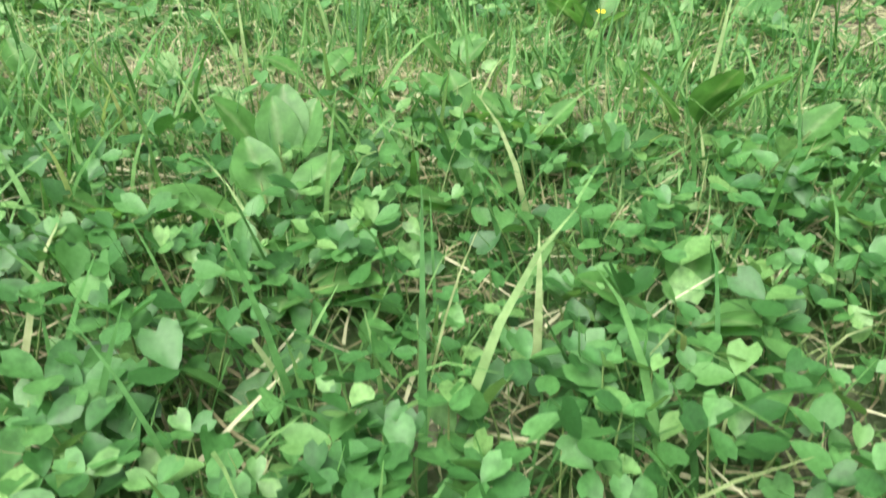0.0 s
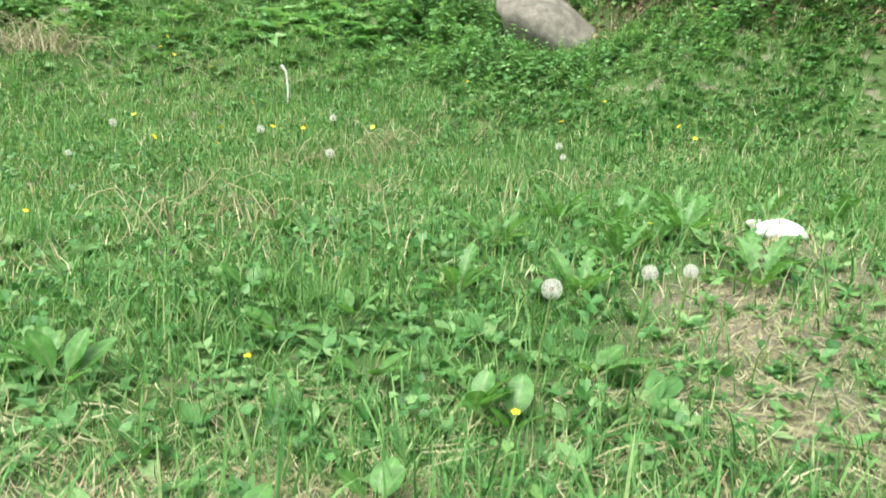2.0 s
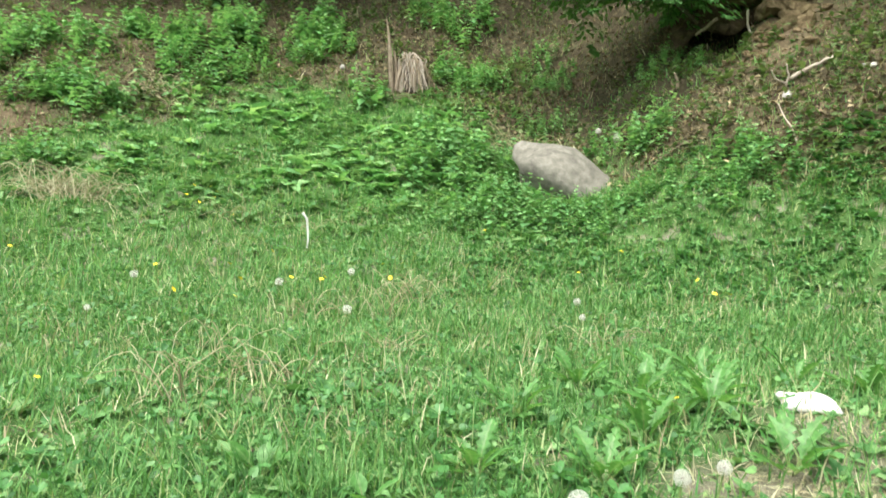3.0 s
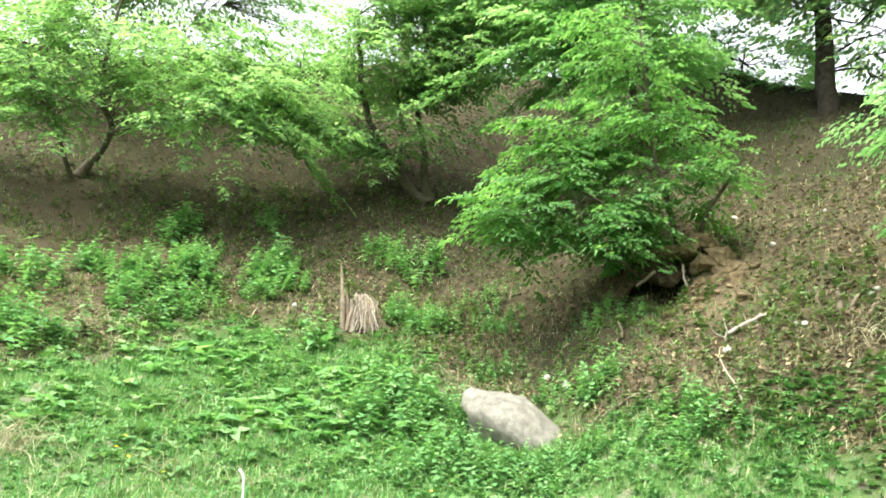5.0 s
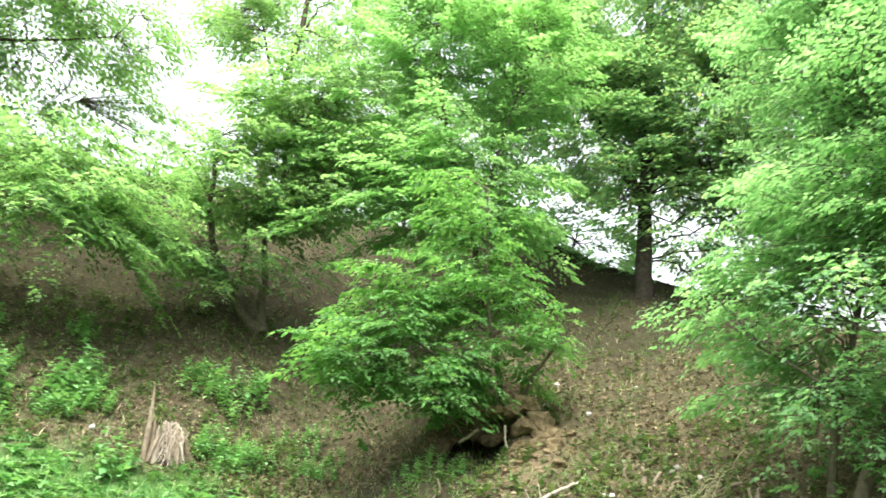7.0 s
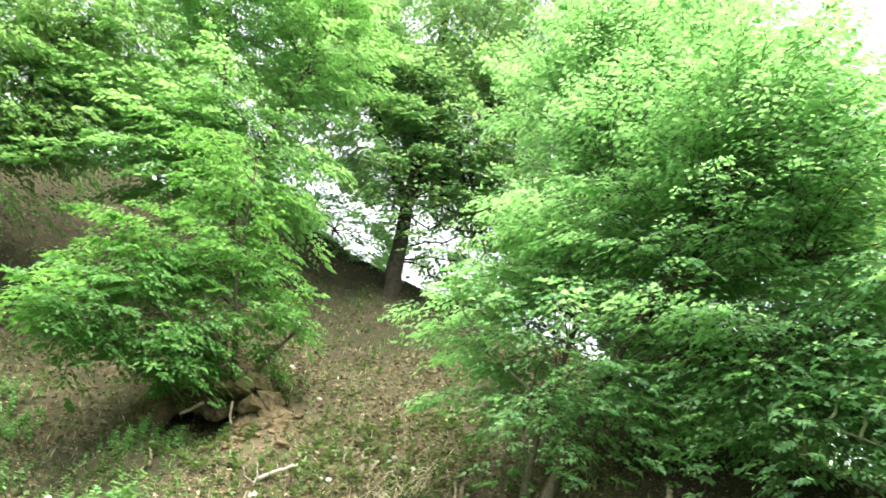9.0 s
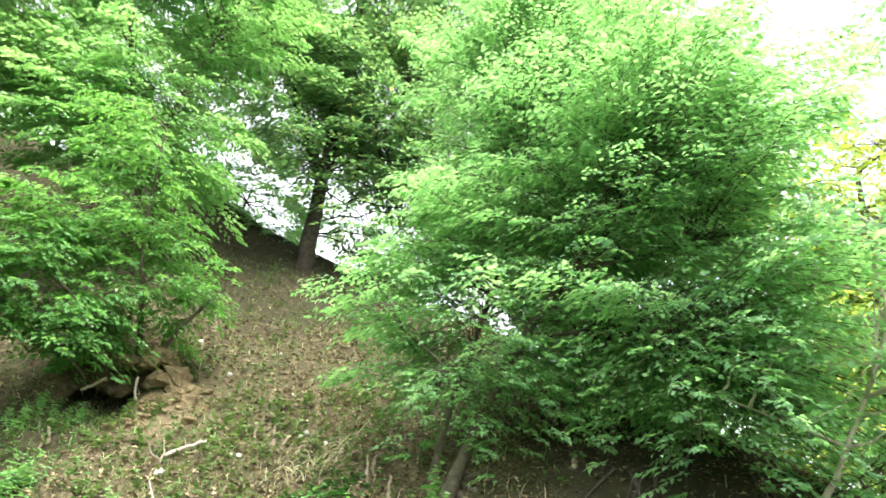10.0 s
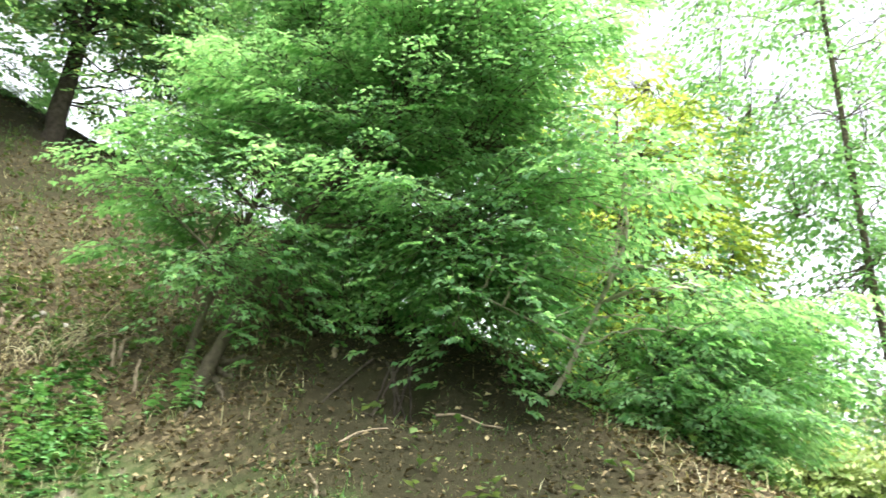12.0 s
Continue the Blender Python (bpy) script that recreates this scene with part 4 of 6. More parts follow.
# ---- meadow grass ----
def blades(x, y, height, width, lean=0.5, lift=0.0, k=5):
    """Grass blades that start near upright and arch over."""
    n = len(x)
    p = on_land(x, y, -0.004)
    p[:, 2] += rng.uniform(0, 1, n) * lift
    h, w = height * rng.uniform(0.5, 1.4, n), width * rng.uniform(0.6, 1.4, n)
    start, bend, yaw = rng.uniform(0.02, lean, n), np.abs(rng.normal(0.7, 0.5, n)), rng.uniform(-np.pi, np.pi, n)
    dx, dy = np.cos(yaw), np.sin(yaw)
    twist = yaw + np.pi / 2 + rng.normal(0, 0.4, n)
    sx, sy = np.cos(twist), np.sin(twist)
    rows, out, up = [], np.zeros(n), np.zeros(n)
    for i in range(k):
        t = i / (k - 1)
        if i:
            a = start + bend * (t - 0.5 / (k - 1)) ** 1.5
            out, up = out + np.sin(a) * h / (k - 1), up + np.cos(a) * h / (k - 1)
        hw = 0.5 * w * (1 - t ** 2.2) + 0.0002
        c = p + np.stack([dx * out, dy * out, up], -1)
        side = np.stack([sx * hw, sy * hw, 0 * hw], -1)
        rows += [c - side, c + side]
    v = np.stack(rows, 1).reshape(-1, 3)
    f = np.array([[2 * i, 2 * i + 1, 2 * i + 3, 2 * i + 2] for i in range(k - 1)])
    return v, (f[None] + (np.arange(n) * 2 * k)[:, None, None]).reshape(-1, 4)


def spread(n, r0, r1, a0, a1):
    r = np.sqrt(rng.uniform(r0 * r0, r1 * r1, n))
    return polar(r, rng.uniform(a0, a1, n))


def keep(x, y, p):
    k = rng.uniform(0, 1, len(x)) < p
    return x[k], y[k]


def tufted(x, y, s=3.1):
    return np.clip(0.55 + 0.55 * wave(x, y, s, 0.7) + 0.3 * wave(x, y, s * 3.3, 1.7), 0.12, 1)


def mixed(x, y, height, width, k=5):
    """Short arching blades everywhere, taller ones in tufts."""
    t = wave(x, y, 4.3, 2.2) + rng.normal(0, 0.5, len(x)) > 0.5
    return [blades(x[~t], y[~t], height * 0.8, width, 1.25, 0.0, k), blades(x[t], y[t], height * 1.35, width, 0.8, 0.0, k)]


grass = []
x, y = spread(24000, 0.02, 1.7, -70, 70)
x, y = keep(x, y, np.clip(tufted(x, y, 6.0), 0.1, 1) * (1 - 0.88 * bareness(x, y)) * np.clip((y - 0.1) / 0.45, 0.22, 1))
grass += mixed(x, y, 0.075, 0.0034)
x, y = spread(420, 0.05, 0.9, -65, 65)
grass.append(blades(x, y, 0.13, 0.0045, 0.8))
x, y = spread(9000, 0.03, 1.1, -65, 65)
grass.append(blades(x, y, 0.05, 0.0018, 1.0, 0.0, 4))
x, y = spread(80000, 1.6, 4.4, -50, 58)
x, y = keep(x, y, np.clip(tufted(x, y) + 0.2, 0, 1) * (1 - 0.85 * bareness(x, y)) * (1 - bankness(x, y)))
grass += mixed(x, y, 0.075, 0.005, 4)
x, y = spread(120000, 4.2, 9.8, -48, 32)
x, y = keep(x, y, np.clip(tufted(x, y, 2.0) + 0.25, 0, 1) * (1 - 0.92 * bankness(x, y)))
grass += mixed(x, y, 0.088, 0.008, 3)
x, y = spread(70000, 0.3, 9, 50, 312)
x, y = keep(x, y, tufted(x, y, 2.0) * (1 - bankness(x, y)))
grass += mixed(x, y, 0.1, 0.011, 2)
x, y = spread(90000, 3.0, 13, -30, 95)
x, y = keep(x, y, np.clip(0.4 + wave(x, y, 2.7, 3.0), 0.04, 1) * bankness(x, y) * np.clip(1.5 - 0.02 * np.degrees(np.arctan2(x, y)), 0.15, 1))
grass.append(blades(x, y, 0.075, 0.006, 1.3, 0.0, 3))
stuff("meadow_grass", grass, GRASS, "short fresh green meadow grass", "grass")

def flat_straw(x, y, length, width, lift):
    """Thin dead blades lying almost flat, slightly bowed."""
    n, k = len(x), 4
    yaw, ln = rng.uniform(-np.pi, np.pi, n), length * rng.uniform(0.4, 1.7, n)
    tip, bow = rng.normal(0.0, 0.16, n), rng.normal(0, 0.25, n)
    z0, w = rng.uniform(0.002, 1, n) * lift, width * rng.uniform(0.5, 1.4, n)
    rows = []
    for i in range(k):
        t = i / (k - 1)
        px, py = x + np.cos(yaw + bow * t) * ln * t, y + np.sin(yaw + bow * t) * ln * t
        c = on_land(px, py) + np.stack([0 * z0, 0 * z0, np.maximum(z0 + tip * ln * t, 0.002)], -1)
        hw = 0.5 * w * (1 - 0.7 * t)
        side = np.stack([-np.sin(yaw) * hw, np.cos(yaw) * hw, 0.3 * hw], -1)
        rows += [c - side, c + side]
    v = np.stack(rows, 1).reshape(-1, 3)
    f = np.array([[2 * i, 2 * i + 1, 2 * i + 3, 2 * i + 2] for i in range(k - 1)])
    return v, (f[None] + (np.arange(n) * 2 * k)[:, None, None]).reshape(-1, 4)


straw = []
x, y = spread(26000, 0.02, 2.6, -65, 65)
x, y = keep(x, y, 0.06 + 0.94 * bareness(x, y))
straw.append(flat_straw(x, y, 0.05, 0.0016, 0.012))
for bx, by, sx_, sy_ in BARE_AND_SUNLIT[:5]:
    straw.append(flat_straw(rng.normal(bx, sx_ * 0.7, 900), rng.normal(by, sy_ * 0.7, 900), 0.05, 0.002, 0.008))
x, y = spread(3400, 0.03, 1.2, -65, 65)
straw.append(flat_straw(x, y, 0.07, 0.0024, 0.02))
x, y = spread(19000, 1.8, 7.5, -48, 40)
x, y = keep(x, y, np.clip(0.3 + 0.8 * wave(x, y, 2.9, 5.0), 0.03, 1))
straw.append(blades(x, y, 0.11, 0.0042, 1.5, 0.0, 3))
x, y = spread(6000, 1.6, 6.0, -48, 40)
straw.append(blades(x, y, 0.09, 0.0026, 1.2, 0.0, 3))
x, y = spread(12000, 3.6, 12, -30, 90)
x, y = keep(x, y, bankness(x, y) * (1 - bare_shaded_earth(x, y)) * (1 - 0.9 * bareness(x, y)))
straw.append(blades(x, y, 0.13, 0.006, 1.7, 0.0, 3))
stuff("dry_grass", straw, STRAW, "dry straw-coloured dead grass lying on soil", "grass")


# ---- clover carpet ----
def clover(x, y, size, height):
    n = len(x)
    tops = on_land(x, y) + np.stack([rng.normal(0, 0.012, n), rng.normal(0, 0.012, n), height * rng.uniform(0.35, 1.2, n)], -1)
    parts, base_yaw, tilt = [], rng.uniform(-np.pi, np.pi, n), rng.normal(0, 0.25, n)
    s = size * np.exp(rng.normal(0, 0.22, n))
    for k in range(3):
        parts.append(scatter(LEAFLET, tops, turns(base_yaw + k * 2 * np.pi / 3, tilt + rng.normal(0.1, 0.38, n), rng.normal(0, 0.4, n)), s))
    stalks = [tube(np.stack([[a, b, float(land(a, b)) - 0.005], t * [1, 1, 0.999]]), (0.0009, 0.0006), 3) for a, b, t in zip(x, y, tops)]
    return joined(parts), joined(stalks)


x, y = spread(5200, 0.0, 1.2, -80, 80)
x, y = keep(x, y, np.clip(1.25 - 1.75 * y + 0.45 * wave(x, y, 9.0, 0.4), 0.05, 1) * (1 - 0.85 * bareness(x, y)))
# the leaves nearest the camera are things of their own
near = np.flatnonzero((np.abs(x) < 0.42) & (y > 0.1) & (y < 0.62))[:260]
LEAFLET_MESH = quick_mesh("leaflet", LEAFLET[0], LEAFLET[1], CLOVER_ONE, True)


def clover_leaf(px, py, size, height):
    g = float(land(px, py))
    ob = thing("clover_leaf", (px, py, g), "three-part green clover leaf on a thin stalk", "clover", "clover leaves in the turf")
    top = Vector((rng.normal(0, 0.012), rng.normal(0, 0.012), height * rng.uniform(0.4, 1.3)))
    v, f = tube([(0, 0, -0.005), tuple(top * 0.5 + Vector((0.003, 0, 0))), tuple(top)], (0.0009, 0.0008, 0.0006), 4)
    piece("stalk", quick_mesh("stalk", v, f, STEM, True), ob)
    yaw, tilt, s = rng.uniform(-3.14, 3.14), rng.normal(0, 0.25), size * math.exp(rng.normal(0, 0.22))
    for k in range(3):
        leaf = piece("leaflet", LEAFLET_MESH, ob)
        turn_ = Matrix.Rotation(yaw + k * 2.094, 4, "Z") @ Matrix.Rotation(tilt + rng.normal(0.1, 0.35), 4, "X") @ Matrix.Rotation(rng.normal(0, 0.35), 4, "Y")
        leaf.matrix_local = Matrix.Translation(top) @ turn_ @ Matrix.Diagonal((s, s, s, 1))


for k in near:
    clover_leaf(float(x[k]), float(y[k]), 0.0185, 0.05)
x, y = np.delete(x, near), np.delete(y, near)
leaves, stalks = clover(x, y, 0.0168, 0.048)
stuff("clover", leaves, CLOVER, "low carpet of green clover leaves", "clover")
stuff("clover_stalks", stalks, STEM, "thin green clover stalks in the turf", "clover")
x, y = spread(6500, 1.0, 5.5, -50, 55)
x, y = keep(x, y, np.clip(0.45 + 0.7 * wave(x, y, 2.4, 4.0), 0, 1) * (1 - bankness(x, y)) * (1 - 0.9 * bareness(x, y)))
leaves, stalks = clover(x, y, 0.022, 0.06)
stuff("clover", leaves, CLOVER, "clover patches among meadow grass", "clover")

# broad herb leaves in the turf
HERB = (LEAF4[0] * [0.85, 1, 2.0], LEAF4[1])
HERB_NEAR = broad_shape(3, 0.27, 0.2)


def rosettes(x, y, size, per=5, shape=HERB):
    n = len(x)
    turn0, s = rng.uniform(-np.pi, np.pi, n), size * np.exp(rng.normal(0, 0.3, n))
    base = on_land(x, y, 0.006)
    return [scatter(shape, base, turns(turn0 + k * 2 * np.pi / per + rng.normal(0, 0.3, n), rng.uniform(0.0, 0.85, n), rng.normal(0, 0.3, n)), s * rng.uniform(0.6, 1.15, n)) for k in range(per)]


x, y = spread(19000, 0.4, 8.8, -48, 42)
x, y = keep(x, y, np.clip(0.4 + 0.7 * wave(x, y, 1.7, 5.0), 0.1, 1) * (1 - 0.6 * bankness(x, y)) * (1 - 0.85 * bareness(x, y)))
stuff("meadow_herbs", rosettes(x, y, 0.034), BROAD, "small broad-leaved herbs among the grass", "herb")
x, y = spread(1100, 0.75, 2.6, -40, 44)
x, y = keep(x, y, np.clip(0.45 + 0.8 * wave(x, y, 4.1, 3.0), 0.05, 1) * (1 - 0.6 * bareness(x, y)))
HERB_MESH = quick_mesh("leaf", HERB_NEAR[0], HERB_NEAR[1], BROAD_ONE, True)


def herb(px, py, size, per=5):
    ob = thing("meadow_herb", (px, py, float(land(px, py)) + 0.006), "small broad-leaved green herb in the turf", "herb", "broad-leaved herbs in the turf")
    turn0, s = rng.uniform(-3.14, 3.14), size * math.exp(rng.normal(0, 0.3))
    for k in range(per):
        leaf, w = piece("leaf", HERB_MESH, ob), s * rng.uniform(0.6, 1.15)
        leaf.matrix_local = Matrix.Rotation(turn0 + k * 2 * math.pi / per + rng.normal(0, 0.3), 4, "Z") @ Matrix.Rotation(rng.uniform(0, 0.85), 4, "X") @ Matrix.Rotation(rng.normal(0, 0.3), 4, "Y") @ Matrix.Diagonal((w, w, w, 1))


for px, py in list(zip(x.tolist(), y.tolist()))[:300]:
    herb(px, py, 0.038)
x, y = spread(3600, 0.5, 3.2, -38, 42)
x, y = keep(x, y, np.clip(0.5 + 0.8 * wave(x, y, 3.1, 1.0), 0.05, 1) * (1 - 0.55 * bareness(x, y)))
stuff("meadow_herbs", rosettes(x, y, 0.026, 6), CLOVER, "small dark-green herbs low in the turf", "herb")

x, y = spread(4200, 4.5, 6.6, 3, 40)
x, y = keep(x, y, np.clip(0.5 + 0.7 * wave(x, y, 2.7, 1.5), 0.1, 1) * np.clip((np.hypot(x, y) - 4.4) / 0.8, 0.1, 1))
stuff("meadow_herbs", rosettes(x, y, 0.055, 6), CLOVER, "low dark-green herbs and young nettles along the bank's foot", "herb")
x, y = spread(7000, 5.6, 9.2, -30, 12)
x, y = keep(x, y, np.clip(0.45 + 0.8 * wave(x, y, 2.3, 2.0), 0.08, 1) * (1 - bankness(x, y)))
stuff("meadow_herbs", rosettes(x, y, 0.075), BROAD, "leafy green herbs on the foot of the bank", "herb")
x, y = spread(1500, 6.4, 9.0, -26, 6)
x, y = keep(x, y, np.clip(0.3 + 0.9 * wave(x, y, 1.6, 4.0), 0.03, 1) * (1 - bankness(x, y)))
stuff("meadow_herbs", rosettes(x, y, 0.12, 6), NETTLE, "large-leaved pale green herbs below the bank", "herb")

# ---- litter on the bank ----
x, y = spread(190000, 3.2, 15, -32, 100)
x, y = keep(x, y, bankness(x, y) * np.clip(1.15 - np.hypot(x, y) / 16, 0.2, 1) * (1 - bare_shaded_earth(x, y)) * (1 - 0.95 * bareness(x, y)))
n = len(x)
litter = scatter(LEAF2, on_land(x, y, 0.006), turns(rng.uniform(-np.pi, np.pi, n), rng.normal(0.3, 0.35, n), rng.normal(0, 0.5, n)),
                 np.stack([rng.uniform(0.025, 0.06, n)] * 2 + [rng.uniform(0.03, 0.2, n)], -1))
stuff("leaf_litter", litter, LITTER, "brown dead leaves strewn over the bank", "leaf litter")
x, y = spread(5000, 3.4, 12.5, -30, 92)
x, y = keep(x, y, bankness(x, y) * np.clip(0.35 + 0.8 * wave(x, y, 1.1, 6.0), 0, 1) * (1 - 0.85 * bare_shaded_earth(x, y)) * (1 - bareness(x, y)))
parts = []
for k in range(5):
    n = len(x)
    parts.append(scatter(LEAF2, on_land(x, y, 0.03 + 0.02 * k), turns(rng.uniform(-np.pi, np.pi, n), rng.uniform(-0.2, 0.9, n), rng.normal(0, 0.3, n)), rng.uniform(0.04, 0.09, n)))
x, y = (np.concatenate(c) for c in zip(spread(2600, 8.0, 12.5, -32, 8), spread(1300, 5.2, 8.4, 6, 42)))
x, y = keep(x, y, bankness(x, y) * np.clip(0.5 + 0.8 * wave(x, y, 2.1, 1.0), 0, 1))
n = len(x)
for k in range(5):
    parts.append(scatter(LEAF2, on_land(x, y, 0.03 + 0.02 * k), turns(rng.uniform(-np.pi, np.pi, n), rng.uniform(-0.2, 0.9, n), rng.normal(0, 0.3, n)), rng.uniform(0.04, 0.09, n)))
stuff("bank_herbs", parts, BANKHERB, "scattered low green seedlings on the bank", "herb")


# crumbled leaves and moss on the dark earth below the hornbeam
x, y = spread(26000, 3.0, 7.0, 44, 84)
x, y = keep(x, y, bankness(x, y) * np.clip(0.45 + 0.6 * wave(x, y, 2.9, 2.5), 0.08, 1))
n = len(x)
stuff("leaf_litter", scatter(LEAF2, on_land(x, y, 0.004), turns(rng.uniform(-np.pi, np.pi, n), rng.normal(0.15, 0.3, n), rng.normal(0, 0.5, n)), rng.uniform(0.01, 0.032, n)), LITTER, "crumbled brown leaves on dark bare earth", "leaf litter")
x, y = spread(16000, 3.0, 6.5, 44, 86)
x, y = keep(x, y, bankness(x, y) * np.clip(0.25 + 0.9 * wave(x, y, 1.9, 0.5), 0.02, 1))
stuff("bank_moss", blades(x, y, 0.03, 0.005, 1.4, 0.0, 3), BANKHERB, "low olive moss and fine grass on bare earth", "moss")

# crumbs and clods of bare earth
OCTA = (np.array([[1, 0, 0], [-1, 0, 0], [0, 1, 0], [0, -1, 0], [0.1, 0, 0.8], [0, 0.1, -0.8]]), np.array([[0, 2, 4], [2, 1, 4], [1, 3, 4], [3, 0, 4], [2, 0, 5], [1, 2, 5], [3, 1, 5], [0, 3, 5]]))
x, y = spread(9000, 3.3, 8, 44, 82)
x, y = keep(x, y, bare_shaded_earth(x, y) * np.clip(0.3 + 0.9 * wave(x, y, 3.3, 1.5), 0.05, 1))
n = len(x)
crumbs = scatter(OCTA, on_land(x, y, 0.003), turns(rng.uniform(-np.pi, np.pi, n), rng.normal(0, 0.6, n), rng.normal(0, 0.6, n)), np.exp(rng.normal(-4.5, 0.5, n))[:, None] * rng.uniform(0.6, 1.3, (n, 3)))
stuff("soil_crumbs", crumbs, CRUMB, "dark crumbs of bare earth on the bank", "soil")


# ---- nettles ----
NETTLE_LEAF = (np.array([[0, 0, 0], [0.3, 0.3, 0.05], [0.26, 0.62, 0.0], [0, 1, -0.22], [-0.26, 0.62, 0.0], [-0.3, 0.3, 0.05], [0, 0.45, -0.02]]),
               np.array([[0, 1, 6], [1, 2, 6], [2, 3, 6], [3, 4, 6], [4, 5, 6], [5, 0, 6]]))


def nettle_shoot(tall):
    """A bent stem, and pairs of crosswise leaves up it, broadest below the tip."""
    base, top = np.array([0, 0, -0.04]), np.array([rng.normal(0, 0.05), rng.normal(0, 0.05), tall])
    stem = tube(bent(base, top, 0, 5, 0.02), np.linspace(0.004, 0.002, 5), 4)
    leaves, turn0 = [], rng.uniform(0, np.pi)
    for i, t in enumerate(np.linspace(0.3, 1.0, 7)):
        at = base + (top - base) * t
        yaw = np.array([0, np.pi]) + turn0 + i * np.pi / 2 + rng.normal(0, 0.25, 2)
        s = (0.1 if i < 5 else 0.07) * rng.uniform(0.75, 1.2, 2)
        leaves.append(scatter(NETTLE_LEAF, np.stack([at, at]), turns(yaw, rng.normal(0.05 + 0.25 * (i > 4), 0.25, 2), rng.normal(0, 0.25, 2)), np.stack([s * 1.15, s, s], -1)))
    return stem, joined(leaves)


SHOOTS = [nettle_shoot(0.22 + 0.03 * k) for k in range(10)]
SHOOT_STEMS = [quick_mesh("stem", v, f, STEM, True) for (v, f), _ in SHOOTS]


def nettles(x, y, scale, stems=10, wide=0.24):
    ob = thing("nettle_clump", (x, y, float(land(x, y))), "dense clump of green stinging nettles", "nettle", "nettles at the foot of the bank")
    leaves = []
    for _ in range(stems):
        a, d, kind = rng.uniform(-np.pi, np.pi), wide * math.sqrt(rng.uniform(0, 1)), int(rng.integers(10))
        dx, dy = d * math.cos(a), d * math.sin(a)
        at = Vector((dx, dy, float(land(x + dx, y + dy)) - ob.location.z))
        k = scale * rng.uniform(0.75, 1.15)
        m = Matrix.LocRotScale(at, Euler((rng.normal(0, 0.12), rng.normal(0, 0.12), rng.uniform(0, 6.28))), (k, k, k))
        piece("stem", SHOOT_STEMS[kind], ob).matrix_local = m
        v, f = SHOOTS[kind][1]
        m = np.array(m)
        leaves.append((v @ m[:3, :3].T + m[:3, 3], f))
    v, f = joined(leaves)
    tagged(piece("foliage", quick_mesh("foliage", v, f, NETTLE), ob), kind="stuff")


# stands of nettles: middle, spread along both axes, number, height
STANDS = [(-3.81, 8.79, 0.16, 0.14, 2, 1.0), (-3.12, 9.38, 0.6, 0.22, 10, 0.85), (-2.98, 10.59, 0.12, 0.1, 2, 1.15), (-3.5, 7.6, 0.5, 0.35, 11, 0.75), (-2.02, 9.7, 0.6, 0.25, 10, 0.85),
          (-1.5, 10.2, 0.2, 0.15, 2, 1.0), (-0.61, 8.36, 0.06, 0.06, 1, 1.1), (-0.05, 10.5, 0.25, 0.15, 3, 0.9), (0.51, 10.63, 0.12, 0.4, 3, 0.9), (0.3, 9.25, 0.35, 0.3, 6, 0.75),
          (2.11, 6.74, 0.25, 0.1, 3, 0.65), (-4.4, 8.3, 0.3, 0.5, 6, 0.8), (-1.86, 11.2, 0.2, 0.1, 2, 0.8), (0.45, 7.1, 0.5, 0.42, 22, 0.75), (0.75, 6.3, 0.35, 0.25, 8, 0.62),
          (1.45, 5.85, 0.4, 0.2, 8, 0.48), (2.2, 5.5, 0.4, 0.2, 6, 0.45), (2.46, 5.9, 0.2, 0.15, 3, 0.55), (1.85, 7.0, 0.25, 0.2, 4, 0.55), (-3.2, 5.9, 0.25, 0.3, 3, 0.7), (1.3, 9.7, 0.5, 0.3, 4, 0.5),
          (2.4, 8.0, 0.4, 0.25, 4, 0.5), (1.3, 8.3, 0.35, 0.25, 4, 0.5), (3.5, 4.55, 0.15, 0.2, 3, 0.7), (4.1, 4.2, 0.1, 0.1, 1, 0.7), (0.0, 6.1, 0.6, 0.2, 6, 0.5), (-2.5, 8.95, 0.7, 0.3, 11, 0.7), (-1.35, 9.6, 0.4, 0.25, 6, 0.7), (0.6, 9.3, 0.2, 0.2, 4, 0.6), (1.4, 9.25, 0.3, 0.15, 4, 0.5)]
for cx, cy, sx_, sy_, many, tall in STANDS:
    for _ in range(many):
        px, py = cx + sx_ * rng.uniform(-1, 1), cy + sy_ * rng.uniform(-1, 1)
        if ((px - 1.42) / 0.52) ** 2 + ((py - 6.75) / 0.42) ** 2 > 1:
            nettles(px, py, tall * rng.uniform(0.85, 1.15), 9, 0.22)


# ---- plantain and dandelion rosettes ----
def toothed(wide, teeth):
    """A jagged dandelion leaf: the broad shape with deep side lobes."""
    v, f = broad_shape(2 * teeth, wide, 0.25, 0.02)
    v = v.copy()
    for i in range(2 * teeth + 1):
        v[i * 5:i * 5 + 5, 0] *= 1.15 if i % 2 else 0.5
    return v, f


